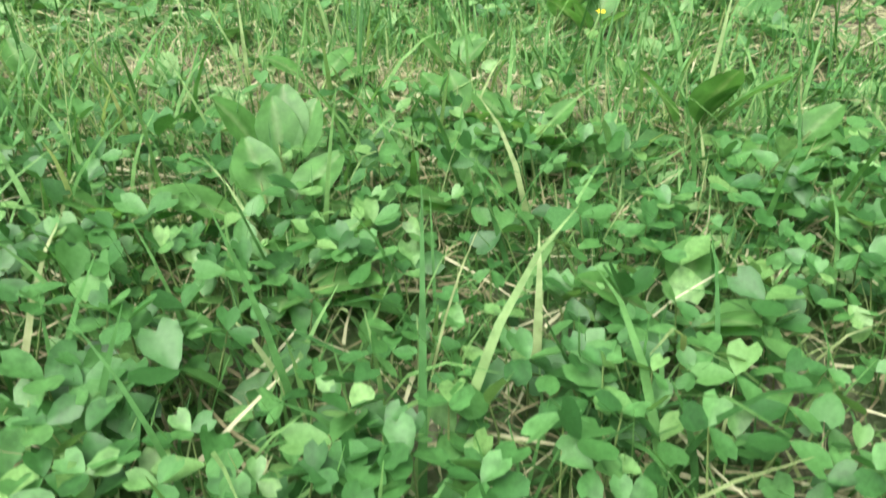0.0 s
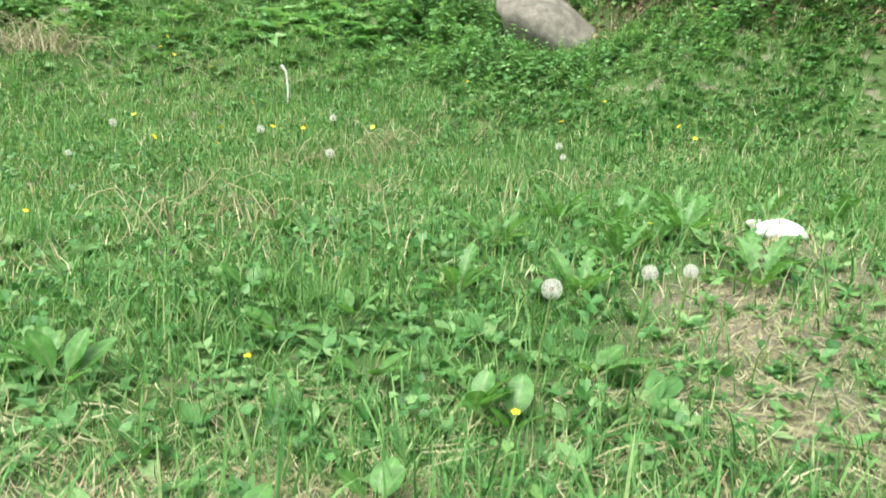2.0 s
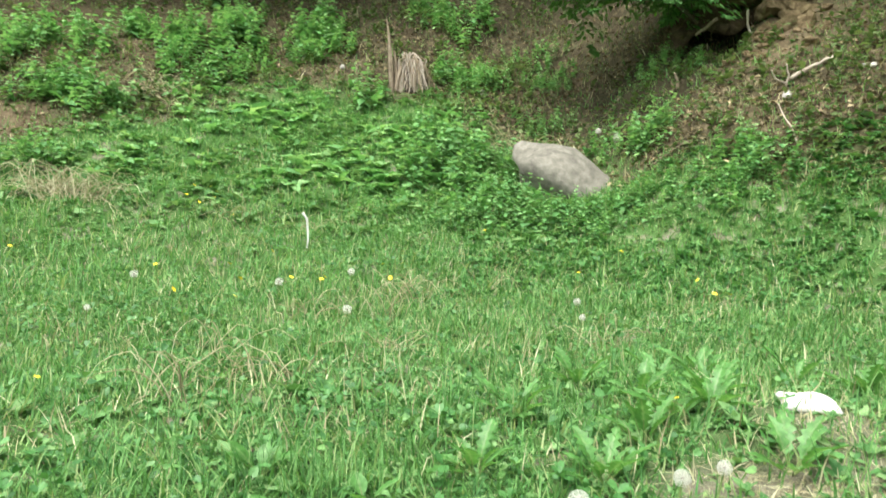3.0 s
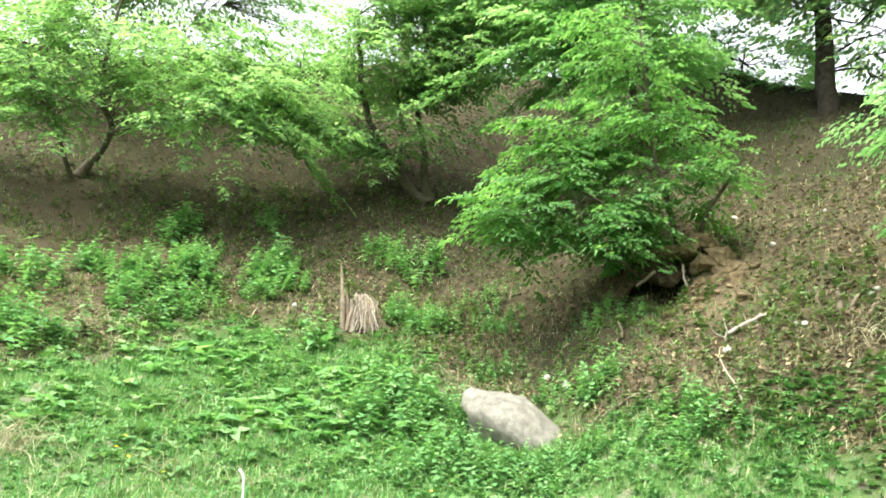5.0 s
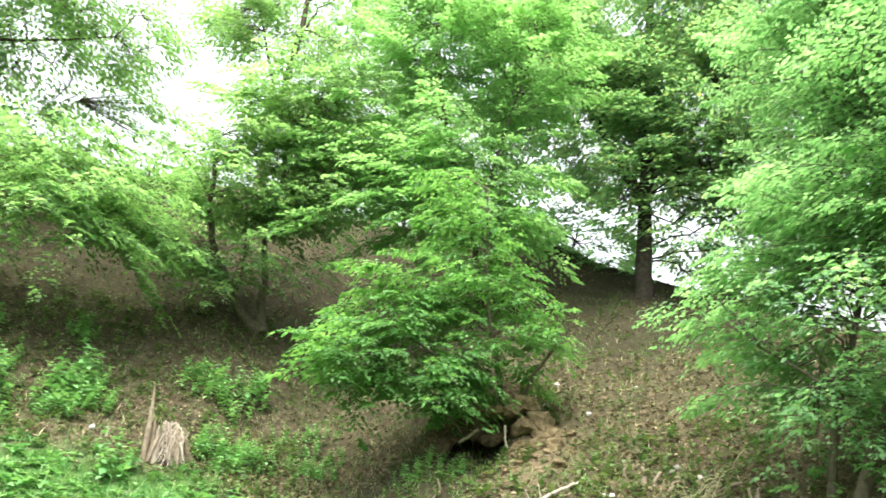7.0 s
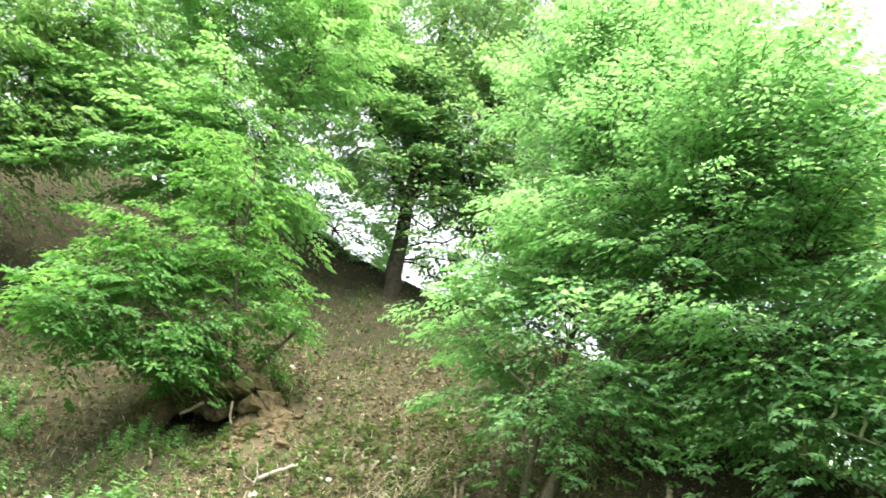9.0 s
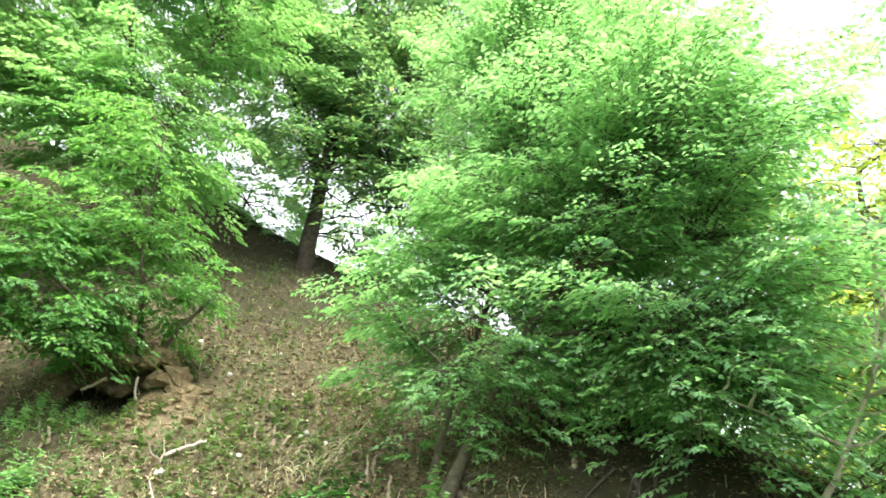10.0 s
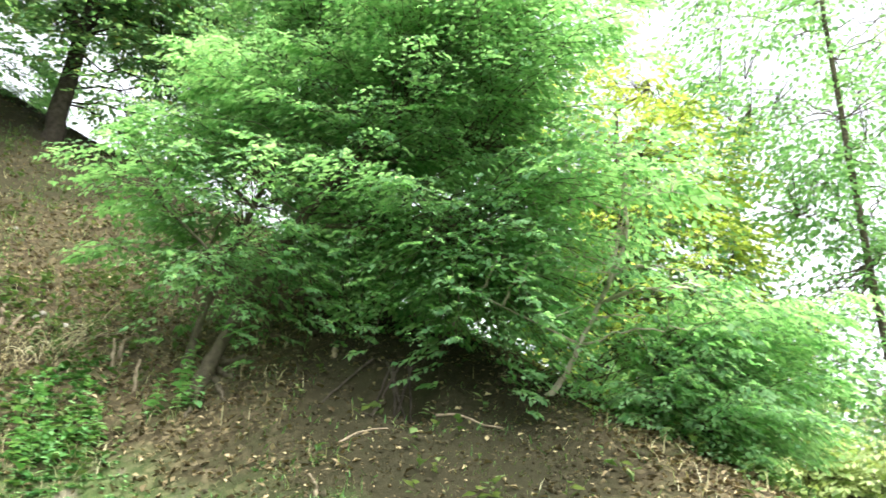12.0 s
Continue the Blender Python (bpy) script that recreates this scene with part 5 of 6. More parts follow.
def rosette(name, label, category, at, leaves, mat, wide, upright, lift=0.0, teeth=0):
    x, y = at
    ob = thing(name, (x, y, float(land(x, y)) + lift), label, category)
    for yaw, length, rise in leaves:
        shape = broad_shape(7, wide, 0.2, 0.012)
        if teeth:
            shape = toothed(wide, teeth)
        stalk = length * 0.45
        v = shape[0] * length + [0, stalk, 0]
        rib, rf = tube([(0, 0, -0.004), (0, stalk * 0.6, 0.0), (0, stalk + 0.3 * length, 0.035 * length)], (0.0022, 0.0018, 0.0009), 5)
        tilt = Matrix.Rotation(radians(yaw), 3, "Z") @ Matrix.Rotation(radians(rise * upright), 3, "X")
        m = np.array(tilt)
        me = quick_mesh("leaf", v @ m.T, shape[1], mat, True)
        rib_at = me.attributes.new("rib", "FLOAT", "POINT")
        rib_at.data.foreach_set("value", np.tile([0.0, 0.5, 1.0, 0.5, 0.0], len(v) // 5).astype(np.float32))
        leaf = piece("leaf", me, ob)
        piece("leaf_stalk", quick_mesh("leaf_stalk", rib @ m.T, rf, STEM, True), leaf)
    return ob


PLANTAINS = [(0.22, 0.56, 0.075, 62), (0.0, 0.57, 0.055, 45), (0.06, 0.53, 0.055, 40), (0.01, 0.40, 0.05, 25), (-0.16, 0.43, 0.06, 55), (-0.15, 0.35, 0.06, 40),
             (-0.27, 0.36, 0.055, 20), (-0.12, 0.27, 0.05, 20), (0.14, 0.25, 0.05, 30), (-0.5, 0.66, 0.06, 40), (0.3, 0.52, 0.06, 35),
             (0.13, 1.05, 0.07, 60), (0.18, 0.98, 0.07, 55), (0.53, 0.62, 0.07, 50), (0.26, 0.45, 0.05, 25), (-0.18, 0.70, 0.06, 20), (-0.02, 0.76, 0.055, 50), (-0.05, 1.2, 0.06, 35),
             (-0.24, 1.4, 0.07, 25), (-0.55, 1.1, 0.07, 55), (-0.62, 1.2, 0.06, 40), (0.36, 1.2, 0.07, 30), (-0.1, 1.5, 0.06, 40), (-0.35, 1.65, 0.07, 50)]
for k, (px, py, ln, up) in enumerate(PLANTAINS):
    ln *= 1.02
    lv = [(float(rng.uniform(0, 360)) + 360 * i / 4, ln * float(rng.uniform(0.75, 1.15)), float(rng.uniform(0.5, 1.15))) for i in range(4 + k % 3)]
    rosette("plantain", "broad-leaved plantain rosette in the turf", "plantain", (px, py), lv, RIBBED, 0.33, max(34, min(58, up)), 0.014)
DANDELION_PLANTS = [(0.72, 2.35), (0.86, 2.12), (0.86, 2.6), (0.55, 2.5), (1.05, 2.75), (0.9, 1.7), (0.45, 1.7), (1.5, 2.4), (0.75, 2.1), (0.62, 1.95), (0.95, 2.35), (1.3, 2.5), (0.3, 2.2), (0.15, 1.75)]
for px, py in DANDELION_PLANTS:
    lv = [(float(rng.uniform(0, 50)) + 360 * i / 12, float(rng.uniform(0.07, 0.13)), float(rng.uniform(0.3, 1.3))) for i in range(12)]
    rosette("dandelion_plant", "leafy dandelion rosette in the meadow", "dandelion", (px, py), lv, RIBBED, 0.2, 45, teeth=5)


# ---- dandelion clocks and yellow flowers ----
def clock(x, y, z, size, lean=0.02):
    """A dandelion seed head: hollow stem, dark core and a ball of fine parachutes."""
    g, size = float(land(x, y)), size * 0.88
    ob = thing("dandelion_clock", (x, y, g), "white fluffy dandelion seed head on a bare stem", "dandelion", "dandelion clocks in the meadow")
    h = z - g
    q = bent((-lean, lean, -0.01), (0, 0, h), 0, 6, 0.01)
    v, f = tube(q, np.linspace(0.0026, 0.002, 6), 6)
    piece("stem", quick_mesh("stem", v, f, STEM, True), ob)
    n = 104
    k = np.arange(n) + 0.5
    ph, th = np.arccos(1 - 1.85 * k / n), np.pi * (1 + 5 ** 0.5) * k
    d = np.stack([np.sin(ph) * np.cos(th), np.sin(ph) * np.sin(th), np.cos(ph)], -1)
    hairs = []
    star = []
    for i in range(6):
        a = i * np.pi / 3
        star.append([[0, 0, 0], [0.26 * math.cos(a - 0.07), 0.26 * math.sin(a - 0.07), 0.1], [0.26 * math.cos(a + 0.07), 0.26 * math.sin(a + 0.07), 0.1]])
    sv, sf = np.array(star).reshape(-1, 3), np.arange(18).reshape(-1, 3)
    for w in d:
        rot = np.array(Vector(w).to_track_quat("Z", "Y").to_matrix())
        hairs.append((sv @ rot.T * size + w * size * 0.78 + [0, 0, h], sf))
    hv, hf = joined(hairs)
    head = piece("seed_head", quick_mesh("seed_head", hv, hf, FLUFF), ob)
    core = [tube([w * size * 0.1 + [0, 0, h], w * size * 0.8 + [0, 0, h]], (0.0005, 0.0003), 3) for w in d[::2]]
    cv, cf = joined(core)
    piece("pappus", quick_mesh("pappus", cv, cf, FLUFF), head)
    bm = bmesh.new()
    bmesh.ops.create_uvsphere(bm, u_segments=10, v_segments=7, radius=size * 0.24, matrix=Matrix.Translation((0, 0, h)))
    me = bpy.data.meshes.new("seed_core")
    bm.to_mesh(me)
    bm.free()
    me.materials.append(CORE)
    piece("seed_core", me, head)


for cx, cy, cz, cs in [(0.24, 1.03, 0.23, 0.021), (0.43, 1.14, 0.23, 0.018), (0.57, 1.31, 0.19, 0.018), (-0.66, 3.43, 0.25, 0.024), (0.61, 2.77, 0.24, 0.016), (0.72, 3.4, 0.22, 0.022),
                       (-0.32, 3.33, 0.32, 0.02), (-1.35, 3.5, 0.25, 0.024), (-0.3, 3.0, 0.2, 0.024), (-1.3, 2.9, 0.18, 0.016), (2.4, 4.6, 0.3, 0.02)]:
    clock(cx, cy, cz, cs)


def flower_meshes():
    petals = []
    for i in range(5):
        v, f = broad_shape(3, 0.42, 0.35, 0.0)
        petals.append((v @ np.array(Matrix.Rotation(2 * math.pi * i / 5, 3, "Z") @ Matrix.Rotation(0.35, 3, "X")).T, f))
    v, f = joined(petals)
    return quick_mesh("blossom", v * 0.013, f, PETAL, True)


PETALS = flower_meshes()


def buttercup(x, y, h, scale=1.0):
    g = float(land(x, y))
    ob = thing("buttercup", (x, y, g), "small yellow buttercup on a thin green stem", "flower", "yellow flowers in the meadow")
    q = bent((0, 0, -0.01), (rng.normal(0, 0.02), rng.normal(0, 0.02), h), 0, 5, 0.02)
    v, f = tube(q, np.linspace(0.0015, 0.0009, 5), 4)
    piece("stem", quick_mesh("stem", v, f, STEM, True), ob)
    head = piece("blossom", PETALS, ob)
    head.location, head.scale, head.rotation_euler = q[-1], (scale, scale, scale), (rng.normal(0, 0.4), rng.normal(0, 0.4), 0)


FLOWERS = [(-1.72, 5.33), (-1.56, 5.47), (-1.58, 5.22), (-1.46, 5.33), (-1.29, 4.96), (-1.68, 5.45), (-1.5, 5.4), (-1.36, 3.84), (-1.01, 4.0), (-0.88, 3.66), (-1.1, 3.27), (-0.8, 3.18), (-0.66, 3.77),
           (-0.52, 3.85), (-0.48, 3.83), (-0.21, 4.19), (-0.15, 3.93), (-0.12, 4.25), (0.4, 5.05), (1.27, 4.73), (1.48, 3.95), (1.43, 3.62), (1.48, 3.6), (-2.26, 4.09), (-1.05, 2.01), (0.68, 1.96), (-0.9, 4.4), (0.95, 4.3)]
for bx, by in FLOWERS:
    buttercup(bx, by, 0.25 if by > 4.9 else 0.19 if by > 2.5 else 0.12, 1.15 if by > 2.5 else 0.75)
for bx, by in [(-0.25, 1.15), (0.17, 1.0)]:
    buttercup(bx, by, 0.06, 0.65)


# ---- stones, stump, roots, sticks ----
def rock_mesh(name, size, mat, seed, rough=0.18, cuts=3):
    bm = bmesh.new()
    bmesh.ops.create_icosphere(bm, subdivisions=cuts, radius=1.0)
    for v in bm.verts:
        k = noise.noise(v.co * 1.3 + Vector((seed, 0, 0))) * rough * 2 + noise.noise(v.co * 4 + Vector((0, seed, 0))) * rough * 0.6
        v.co = v.co * (1 + k)
        v.co = Vector((v.co.x * size[0], v.co.y * size[1], v.co.z * size[2]))
    for f in bm.faces:
        f.smooth = True
    me = bpy.data.meshes.new(name)
    bm.to_mesh(me)
    bm.free()
    me.materials.append(mat)
    return me


def stone(x, y, size, label, mat=STONE, seed=1.0, rz=0.0, name="stone", sink=0.3):
    ob = new(name, rock_mesh(name, size, mat, seed))
    ob.location = (x, y, float(land(x, y)) + size[2] * (1 - sink))
    ob.rotation_euler = (0, 0, rz)
    return tagged(ob, label, "stone")


stone(1.13, 2.08, (0.085, 0.055, 0.03), "smooth white stone in the meadow", seed=3.0, rz=-0.4)
stone(1.16, 1.35, (0.05, 0.04, 0.02), "pale flat stone on bare soil", seed=4.0)
stone(1.23, 1.22, (0.03, 0.03, 0.018), "small pale stone on bare soil", seed=5.0)
stone(-0.02, 0.68, (0.007, 0.006, 0.005), "tiny white pebble on bare soil", seed=6.0)
stone(0.03, 0.69, (0.008, 0.006, 0.005), "tiny white pebble on bare soil", seed=7.0)
WHITE = [(1.84, 7.31, 0.055, 1.5), (0.62, 8.95, 0.05, 1.8), (-1.08, 9.25, 0.06, 0.8), (3.08, 6.45, 0.06, 1.0), (4.27, 7.77, 0.05, 0.8), (1.78, 7.85, 0.05, 1.0), (0.14, 7.6, 0.06, 0.8), (3.71, 6.27, 0.045, 0.8),
         (4.33, 6.25, 0.05, 0.9), (4.31, 8.72, 0.07, 0.8), (4.4, 5.92, 0.045, 0.8), (3.65, 6.32, 0.04, 0.8), (-3.8, 7.85, 0.05, 0.8), (4.4, 6.26, 0.05, 0.8), (5.02, 7.96, 0.04, 0.8), (0.75, 7.35, 0.06, 0.7)]
for k, (px, py, s, up) in enumerate(WHITE):
    s *= 0.65
    stone(px, py, (s, s * 0.7, s * up), "pale stone lying on the bank", PALESTONE, seed=10.0 + k, rz=k * 0.7)

boulder = stone(1.38, 6.86, (0.7, 0.36, 0.28), "weathered grey boulder among nettles at the bank's foot", GREYSTONE, 21.0, 0, "boulder", 1.0)
boulder.rotation_euler = (radians(14), radians(23), radians(-14))


# ---- bank details ----
def straws(name, label, category, at, n, length, width, arch, mat, spread_):
    """A tuft of long dead blades that arch over and lie down."""
    ob_at = np.array([*at, float(land(*at))])
    parts = []
    for _ in range(n):
        a, d = rng.uniform(-np.pi, np.pi), spread_ * math.sqrt(rng.uniform())
        bx, by = at[0] + d * math.cos(a), at[1] + 0.5 * d * math.sin(a)
        b = np.array([bx, by, float(land(bx, by)) - 0.01])
        ln, dirn = length * rng.uniform(0.5, 1.2), rng.uniform(-np.pi, np.pi)
        e = b + [ln * math.cos(dirn), ln * 0.7 * math.sin(dirn), 0]
        e[2] = float(land(e[0], e[1])) + rng.uniform(0.0, 0.08)
        parts.append(tube(bent(b, e, arch * rng.uniform(0.3, 1.2) * ln, 7, 0.02) - ob_at, np.linspace(width, width * 0.3, 7), 3))
    v, f = joined(parts)
    ob = tagged(new(name, quick_mesh(name, v, f, mat)), label, category)
    ob.location = ob_at
    return ob


straws("straw_tuft", "matted tuft of arching dry grass", "grass", (-2.62, 5.55), 130, 0.4, 0.004, 0.5, STRAW, 0.3)
straws("straw_tuft", "small heap of dry grass stalks", "grass", (-0.1, 3.1), 14, 0.16, 0.003, 0.25, STRAW, 0.08)
straws("straw_tuft", "flattened dry grass in the meadow", "grass", (-0.75, 2.6), 20, 0.18, 0.003, 0.15, STRAW, 0.12)
for tx, ty, n in [(-0.8, 2.86, 16), (-0.63, 3.71, 22), (-0.18, 3.85, 18), (-0.74, 2.23, 12), (-0.07, 4.2, 30), (-0.47, 2.5, 14), (0.46, 4.6, 16), (-1.42, 5.55, 20), (-0.86, 5.7, 20), (0.9, 3.3, 14)]:
    straws("straw_tuft", "thin wisp of dry grass caught in the meadow", "grass", (tx, ty), n * 2 // 3, 0.24, 0.003, 0.5, STRAW, 0.12)
straws("straw_tuft", "dry grass hanging on the bank", "grass", (0.9, 7.9), 40, 0.3, 0.004, 0.3, STRAW, 0.3)
straws("straw_tuft", "dry grass hanging on the bank", "grass", (4.2, 5.6), 60, 0.3, 0.004, 0.4, STRAW, 0.4)
straws("straw_tuft", "dry grass on the upper bank", "grass", (-3.0, 8.3), 70, 0.35, 0.004, 0.3, STRAW, 0.5)


def stick(points, r0, r1, label, mat=DEADWOOD, name="stick", sides=6):
    p = np.array(points, float)
    k = np.linspace(0, len(p) - 1, 4 * len(p))
    q = np.stack([np.interp(k, np.arange(len(p)), p[:, c]) for c in range(3)], -1)
    q[1:-1] = 0.25 * q[:-2] + 0.5 * q[1:-1] + 0.25 * q[2:]
    q[1:-1] += rng.normal(0, r0 * 0.2, (len(q) - 2, 3))
    v, f = tube(q - q[0], np.linspace(r0, r1, len(q)) * rng.uniform(0.85, 1.15, len(q)), sides)
    n = len(q)
    caps = [np.arange(sides)[::-1], (n - 1) * sides + np.arange(sides)]
    ob = tagged(new(name, quick_mesh(name, v, [f, np.array(caps)], mat, True)), label, "stick")
    ob.location = q[0]
    return ob


def lying(r0, a0, r1, a1, lift=0.02, n=4):
    """A line on the ground from one place to another."""
    out = []
    for t in np.linspace(0, 1, n):
        x_, y_ = polar(r0 + (r1 - r0) * t, a0 + (a1 - a0) * t)
        out.append((float(x_), float(y_), float(land(x_, y_)) + lift))
    return out


# the fallen pale branch below the hollow
stick(lying(7.35, 25.6, 7.55, 28.2, 0.05), 0.022, 0.012, "bleached fallen branch on the bank", PALEWOOD)
x0, y0, z0 = lying(7.3, 25.4, 7.3, 25.4)[0]
stick([(x0, y0, z0), (x0 + 0.02, y0, z0 + 0.1), (x0 - 0.01, y0, z0 + 0.2)], 0.009, 0.005, "pale forked twig standing on the bank", PALEWOOD)
stick([(x0, y0, z0 + 0.03), (x0 - 0.1, y0, z0 + 0.06), (x0 - 0.14, y0, z0 + 0.14)], 0.007, 0.004, "pale forked twig standing on the bank", PALEWOOD)
stick(lying(6.37, 26.4, 6.9, 25.0, 0.06), 0.007, 0.004, "thin pale stick on the grassy foot of the bank", PALEWOOD)
stick([(-0.81, 5.21, 0.24), (-0.81, 5.22, 0.4), (-0.82, 5.21, 0.49), (-0.85, 5.21, 0.53)], 0.006, 0.01, "bent white dead stalk in the meadow", STONE)
for a0, r0, h, w in [(17.7, 7.92, 0.14, 0.014), (18.2, 7.94, 0.17, 0.018), (31.5, 7.58, 0.16, 0.02), (32.8, 7.48, 0.2, 0.03), (33.6, 7.4, 0.18, 0.026), (34.6, 7.3, 0.14, 0.02), (40.1, 6.46, 0.24, 0.02), (41.8, 6.1, 0.26, 0.02),
                     (40.5, 6.6, 0.2, 0.024), (54.8, 4.32, 0.12, 0.016), (55.1, 5.66, 0.08, 0.03), (30.3, 9.4, 0.22, 0.012), (27.5, 9.6, 0.2, 0.012)]:
    px, py, pz = lying(r0, a0, r0, a0, -0.02)[0]
    stick([(px, py, pz), (px + rng.normal(0, 0.02), py, pz + h * 0.5), (px + rng.normal(0, 0.05), py, pz + h)], w, w * 0.5, "broken pale stub standing in the litter", FIBRE if h < 0.15 else DEADWOOD, "wood_stub")
for k in range(26):
    r0, a0 = rng.uniform(5.0, 12), rng.uniform(-25, 75)
    if bankness(*[np.array([c]) for c in polar(r0, a0)])[0] > 0.8:
        stick(lying(r0, a0, r0 + rng.normal(0, 0.3), a0 + rng.normal(0, 2.5), 0.015), 0.009, 0.004, "thin dead stick lying in leaf litter", DEADWOOD)


# the splintered stump
def stump(at):
    ob = thing("tree_stump", at, "splintered grey stump with hanging bark strips", "stump")

    def shard(x, y, h, w, lean, mat, name):
        p = [(x, y, -0.1), (x + lean * 0.3, y, h * 0.35), (x + lean * 0.6, y - 0.01, h * 0.7), (x + lean, y - 0.02, h)]
        v, f = tube(p, (w, w * 0.95, w * 0.6, w * 0.12), 5)
        piece(name, quick_mesh(name, v, f, mat, True), ob)

    shard(-0.15, 0.0, 0.82, 0.034, -0.1, DEADWOOD, "splinter")
    shard(-0.1, 0.05, 0.46, 0.04, -0.05, DEADWOOD, "splinter")
    for k in range(9):
        shard(-0.12 + 0.034 * k, rng.normal(0.02, 0.03), 0.4 + rng.normal(0, 0.05) - 0.012 * abs(k - 5), rng.uniform(0.018, 0.032), rng.normal(0.03, 0.04), PALEWOOD if k % 3 else DEADWOOD, "bark_strip")
    for k in range(70):
        a, d = rng.uniform(-2.9, 0.7), rng.uniform(0.06, 0.22)
        top, x0 = rng.uniform(0.26, 0.44), rng.uniform(-0.06, 0.16)
        q = bent((x0, rng.normal(0, 0.03), top), (x0 + 0.06 + d * math.cos(a), d * math.sin(a), rng.uniform(-0.06, 0.05)), 0.07, 6, 0.03)
        v, f = tube(q, np.linspace(0.009, 0.004, 6), 4)
        piece("fibre", quick_mesh("fibre", v, f, PALEWOOD if k % 2 else FIBRE, True), ob)
    v, f = tube([(0.03, 0.08, -0.15), (0.03, 0.09, 0.12), (0.05, 0.1, 0.3)], (0.15, 0.13, 0.06), 10)
    piece("heartwood", quick_mesh("heartwood", v, f, DARKBARK, True), ob)


sx, sy = polar(8.85, -1.9)
stump((sx, sy, float(land(sx, sy))))


# ---- the washed-out ledge: overhanging lip of clay, roots ----
def ledge():
    us = np.linspace(15.2, 26.8, 120)
    prof = np.array([(0.95, 0.0), (0.5, 0.03), (0.2, 0.04), (0.0, 0.0), (-0.08, -0.07), (-0.05, -0.15), (0.1, -0.2), (0.35, -0.23), (0.62, -0.3), (0.7, -0.8)])
    k = np.linspace(0, 9, 40)
    prof = np.stack([np.interp(k, np.arange(10), prof[:, c]) for c in range(2)], -1)
    v = []
    for u in us:
        fade = math.exp(-((u - 21.0) / 4.9) ** 8)
        for j, (dr, dz) in enumerate(prof):
            r_ = 8.9 + dr + 0.07 * math.sin(u * 1.7)
            px_, py_ = polar(r_, u)
            p = Vector((float(px_), float(py_), float(land(px_, py_, hollows=False)) + dz * fade - 0.1 * (1 - fade)))
            loose = min(1.0, j / 6) * fade
            q = Vector((round(p.x * 7 + 0.8 * noise.noise(p * 3)), round(p.y * 7), round(p.z * 9 + 0.8 * noise.noise(p * 4))))
            block = noise.noise(q * 0.73 + Vector((0.31, 0.17, 0.53)))
            p += Vector((math.sin(radians(u)), math.cos(radians(u)), 0)) * loose * (0.1 * block + 0.11 * noise.noise(p * 2.6) + 0.04 * noise.noise(p * 11))
            p.z += loose * (0.05 * noise.noise(p * 5 + Vector((9, 0, 0))) + 0.02 * noise.noise(p * 15)) - (0.12 if j == 0 else 0)
            v.append(tuple(p))
    m = len(prof)
    i, j = np.meshgrid(np.arange(len(us) - 1), np.arange(m - 1), indexing="ij")
    q = (i * m + j).ravel()
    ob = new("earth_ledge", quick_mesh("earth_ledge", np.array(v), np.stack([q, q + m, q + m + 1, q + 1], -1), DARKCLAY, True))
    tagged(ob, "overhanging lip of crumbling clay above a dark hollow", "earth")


ledge()
n = 900
lu, lr = rng.uniform(17, 26.5, n), 8.95 + 0.9 * rng.uniform(0, 1, n)
lx, ly = polar(lr, lu)
lp = np.stack([lx, ly, land(lx, ly, hollows=False) + 0.045], -1)
stuff("leaf_litter", scatter(LEAF2, lp, turns(rng.uniform(-np.pi, np.pi, n), rng.normal(0.3, 0.35, n), rng.normal(0, 0.5, n)), rng.uniform(0.025, 0.06, n)), LITTER, "brown dead leaves lying on the clay ledge", "leaf litter")
def clay_block(name, size, seed):
    """A cracked block: the hull of a jittered box, its faces cut fine and roughened."""
    r_ = random.Random(seed)
    bm = bmesh.new()
    for k in range(22):
        c = [max(-1.0, min(1.0, r_.uniform(-1.6, 1.6))) * r_.uniform(0.75, 1.0) for _ in range(3)]
        bm.verts.new([c[i] * size[i] for i in range(3)])
    hull = bmesh.ops.convex_hull(bm, input=bm.verts[:])
    bmesh.ops.delete(bm, geom=list({g for g in hull["geom_interior"] + hull["geom_unused"]}), context="VERTS")
    bmesh.ops.subdivide_edges(bm, edges=bm.edges[:], cuts=3, use_grid_fill=True)
    for v in bm.verts:
        k = noise.noise(v.co * 14 + Vector((seed, 0, 0))) * 0.16 + noise.noise(v.co * 40 + Vector((0, seed, 0))) * 0.07
        v.co *= 1 + k
    me = bpy.data.meshes.new(name)
    bm.to_mesh(me)
    bm.free()
    me.materials.append(EARTH)
    return me


for k, (a0, r0, el, w, h, turn_) in enumerate([(24.2, 8.7, 14.2, 0.2, 0.11, 0.3), (23.0, 8.72, 13.6, 0.19, 0.08, 1.2), (25.0, 8.62, 13.0, 0.17, 0.13, 2.0), (21.9, 8.75, 13.4, 0.16, 0.07, 0.8), (25.8, 8.5, 12.2, 0.16, 0.12, 0.1),
                                            (24.0, 8.6, 12.4, 0.16, 0.12, 1.7), (26.6, 8.3, 11.2, 0.15, 0.09, 0.6), (25.0, 8.42, 11.2, 0.16, 0.1, 2.6), (24.0, 8.45, 10.9, 0.14, 0.1, 0.2), (27.2, 8.15, 10.9, 0.12, 0.06, 1.4), (20.6, 8.85, 13.3, 0.15, 0.06, 2.2)]):
    ob = new("earth_clod", clay_block("earth_clod", (w, w * 0.75, h), 70 + k))
    ob.location, ob.rotation_euler = P(r0 + 0.07, a0, el), (rng.normal(0.1, 0.2), rng.normal(0.15, 0.2), turn_)
    tagged(ob, "large tan clay block breaking out of the ledge", "earth")
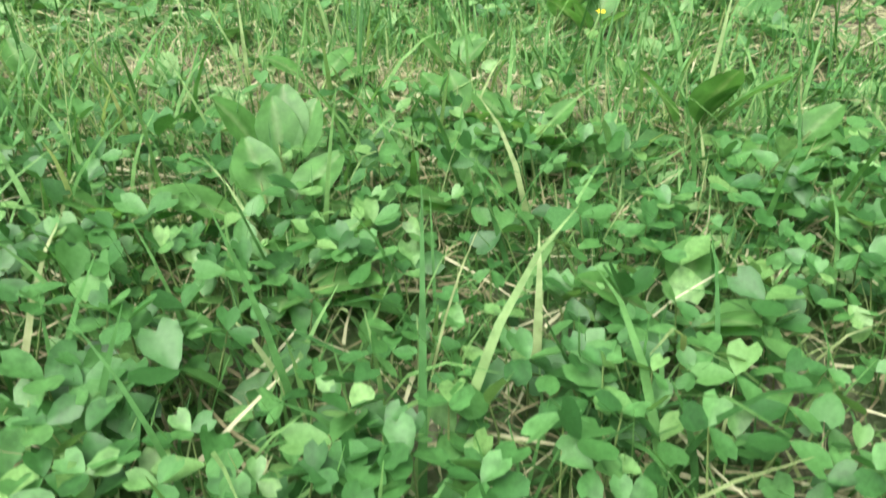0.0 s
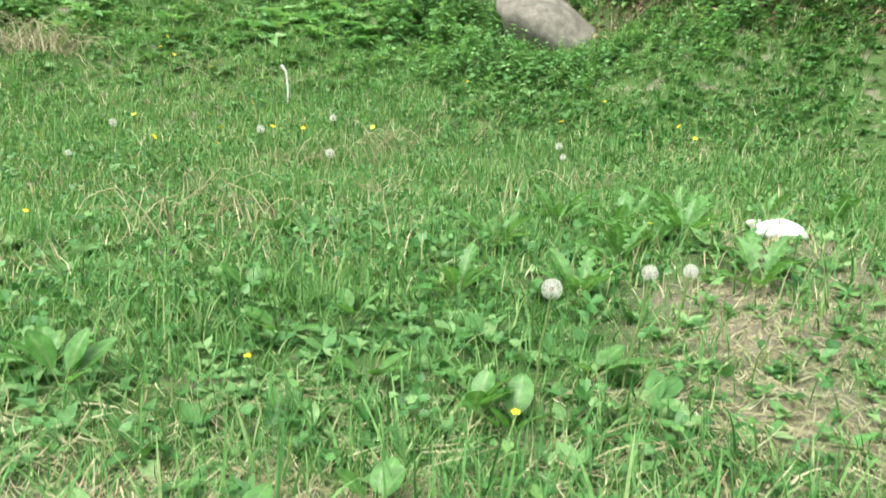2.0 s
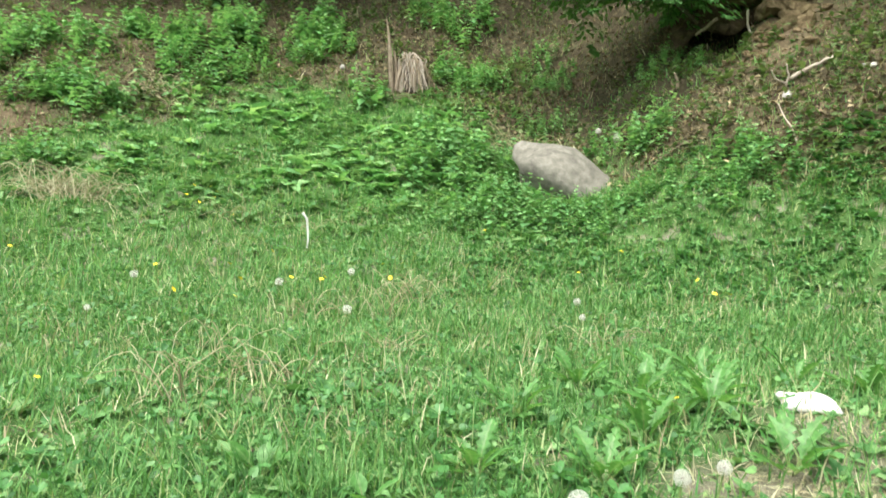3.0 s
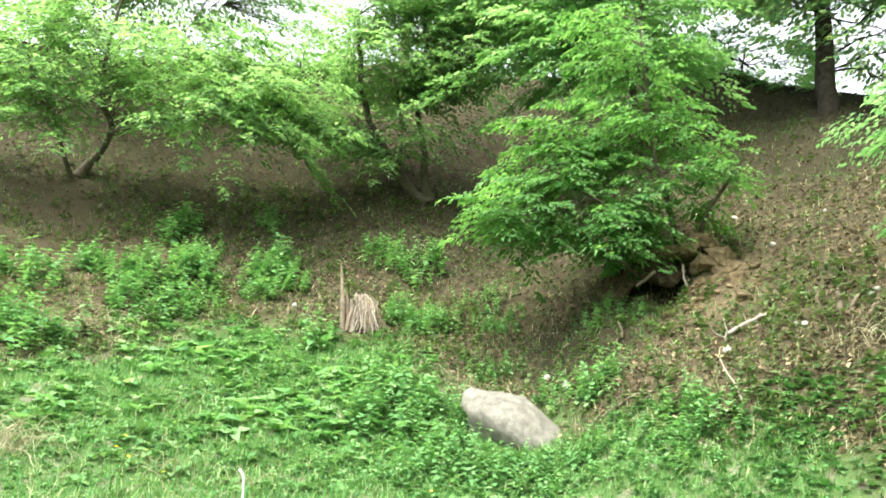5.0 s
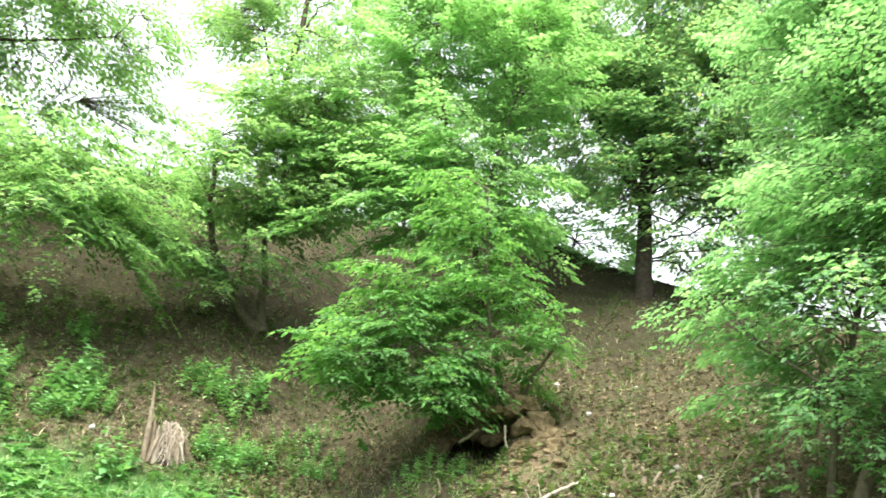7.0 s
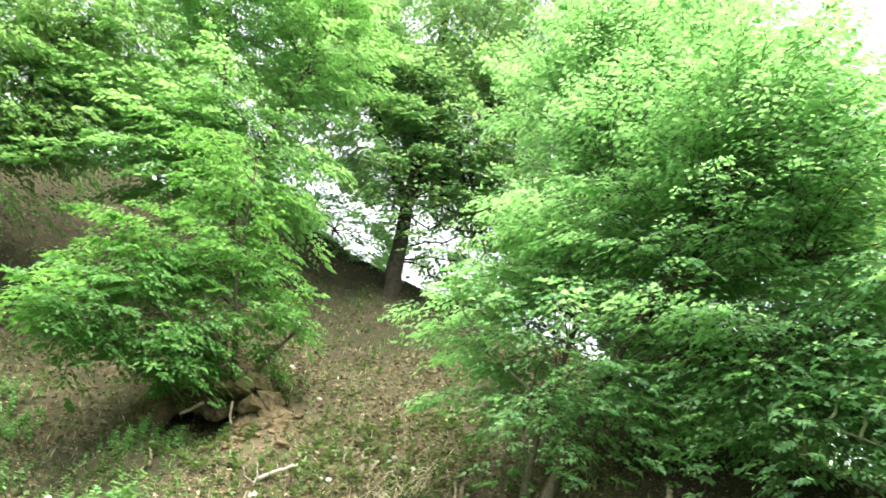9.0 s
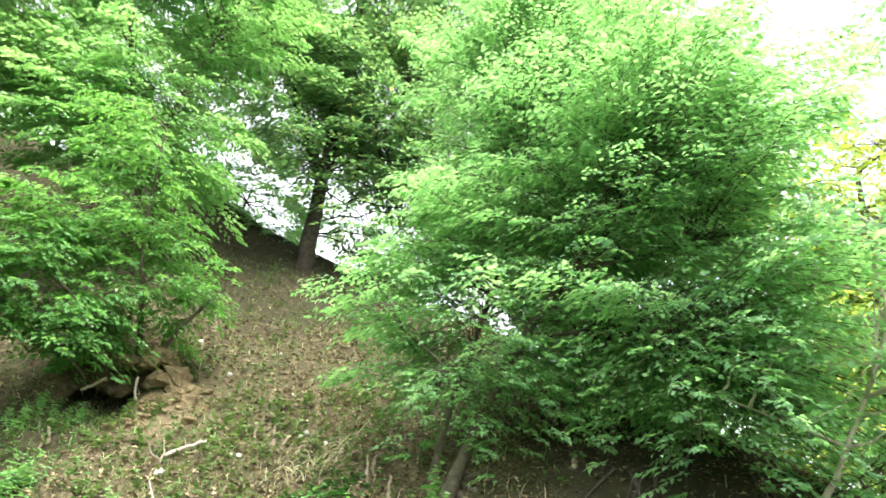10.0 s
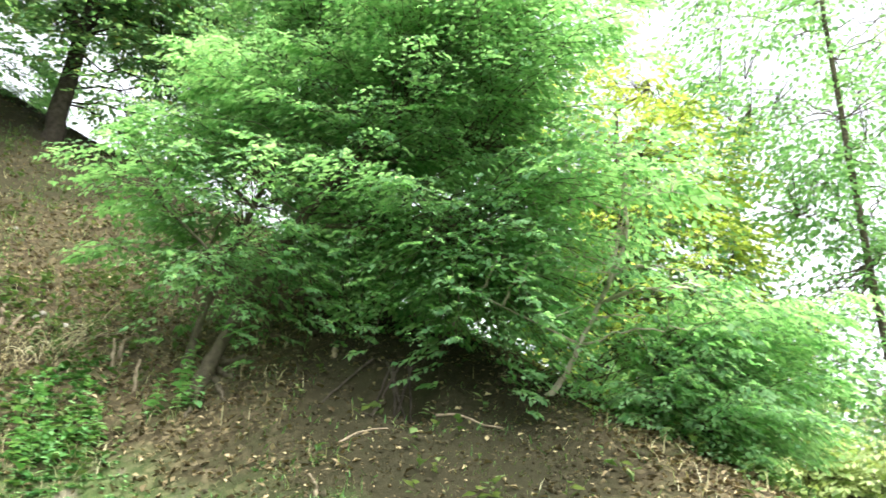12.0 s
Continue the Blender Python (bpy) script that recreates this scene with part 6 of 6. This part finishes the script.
for k in range(34):
    a0, w = rng.uniform(21.5, 28), rng.uniform(0.02, 0.06)
    px, py = polar(8.6 - rng.uniform(0, 0.7), a0)
    ob = new("earth_clod", rock_mesh("earth_clod", (w * 1.2, w, w * 0.7), EARTH, 40.0 + k * 1.7, 0.3, 3))
    ob.location = (px, py, float(land(px, py)) + 0.25 * w)
    ob.rotation_euler = (rng.normal(0, 0.2), rng.normal(0, 0.2), rng.uniform(0, 6))
    tagged(ob, "crumbled clay clod below the washed-out ledge", "earth")
for k in range(11):
    a0 = rng.uniform(18, 23.5)
    px, py = polar(8.84, a0)
    qx, qy = polar(9.05, a0)
    top = float(land(qx, qy)) - 0.06
    ln = rng.uniform(0.1, 0.34)
    stick([(px, py + 0.08, top), (px + rng.normal(0, 0.03), py - 0.03, top - ln * 0.4), (px + rng.normal(0, 0.05), py - 0.05, top - ln)], rng.uniform(0.005, 0.012), 0.003, "bare root hanging out of the ledge", DEADWOOD, "root", 5)
px, py = polar(8.7, 22.6)
b0 = float(land(px, py))
stick([(px, py, b0 + 0.3), (px - 0.01, py - 0.03, b0 + 0.15), (px + 0.03, py - 0.06, b0 + 0.02)], 0.014, 0.012, "pale looped root in the hollow", PALEWOOD, "root")
stick([(*polar(9.0, 14.8), b0 + 0.62), (*polar(8.75, 17.0), b0 + 0.5), (*polar(8.7, 19.3), b0 + 0.18)], 0.022, 0.016, "thick root across the hollow", BARK, "root")
stick([(*polar(8.7, 19.2), b0 + 0.05), (*polar(8.6, 20.6), b0 + 0.2)], 0.016, 0.02, "broken root end in the hollow", DEADWOOD, "root")

# roots at the hornbeam's foot
for a1, r1 in [(44.8, 5.9), (48.6, 5.8), (47.8, 5.6), (45.3, 5.55), (49.5, 6.0)]:
    q = lying(6.08, 46.3, r1, a1, 0.01)
    q[0] = (q[0][0], q[0][1], q[0][2] + 0.1)
    stick(q, 0.04, 0.01, "mossy surface root of the hornbeam", BARK, "root")
# roots in the small hollow beyond it
for k in range(7):
    a0 = rng.uniform(57.5, 61.8)
    q = lying(5.5, a0, 5.15, a0 + rng.normal(0, 2.5), 0.02)
    q[0] = (q[0][0], q[0][1], q[0][2] + 0.02)
    stick(q, rng.uniform(0.007, 0.014), 0.005, "dark root crossing a small hollow", DARKBARK, "root")
stick(lying(5.1, 63.0, 4.9, 68.0, 0.01), 0.01, 0.006, "thin fallen stick on bare earth", DEADWOOD)
stick(lying(4.7, 56.0, 4.75, 59.5, 0.01), 0.008, 0.005, "thin fallen stick on bare earth", DEADWOOD)
# stalks lying over the boulder
for k, (u, v_, w_) in enumerate([(1.28, 6.72, 0.5), (1.42, 6.7, 0.42), (1.12, 6.7, 0.3)]):
    g = float(land(u, v_))
    stick([(u + 0.06, v_ - 0.02, g + 0.08), (u, v_ + 0.06, g + 0.3), (u - 0.08, v_ + 0.22, g + w_)], 0.006, 0.004, "dry stalk leaning on the boulder", STRAW, "dry_stalk", 4)


def motions():
    """Nothing in the place moves but the camera, which is keyed above."""


motions()
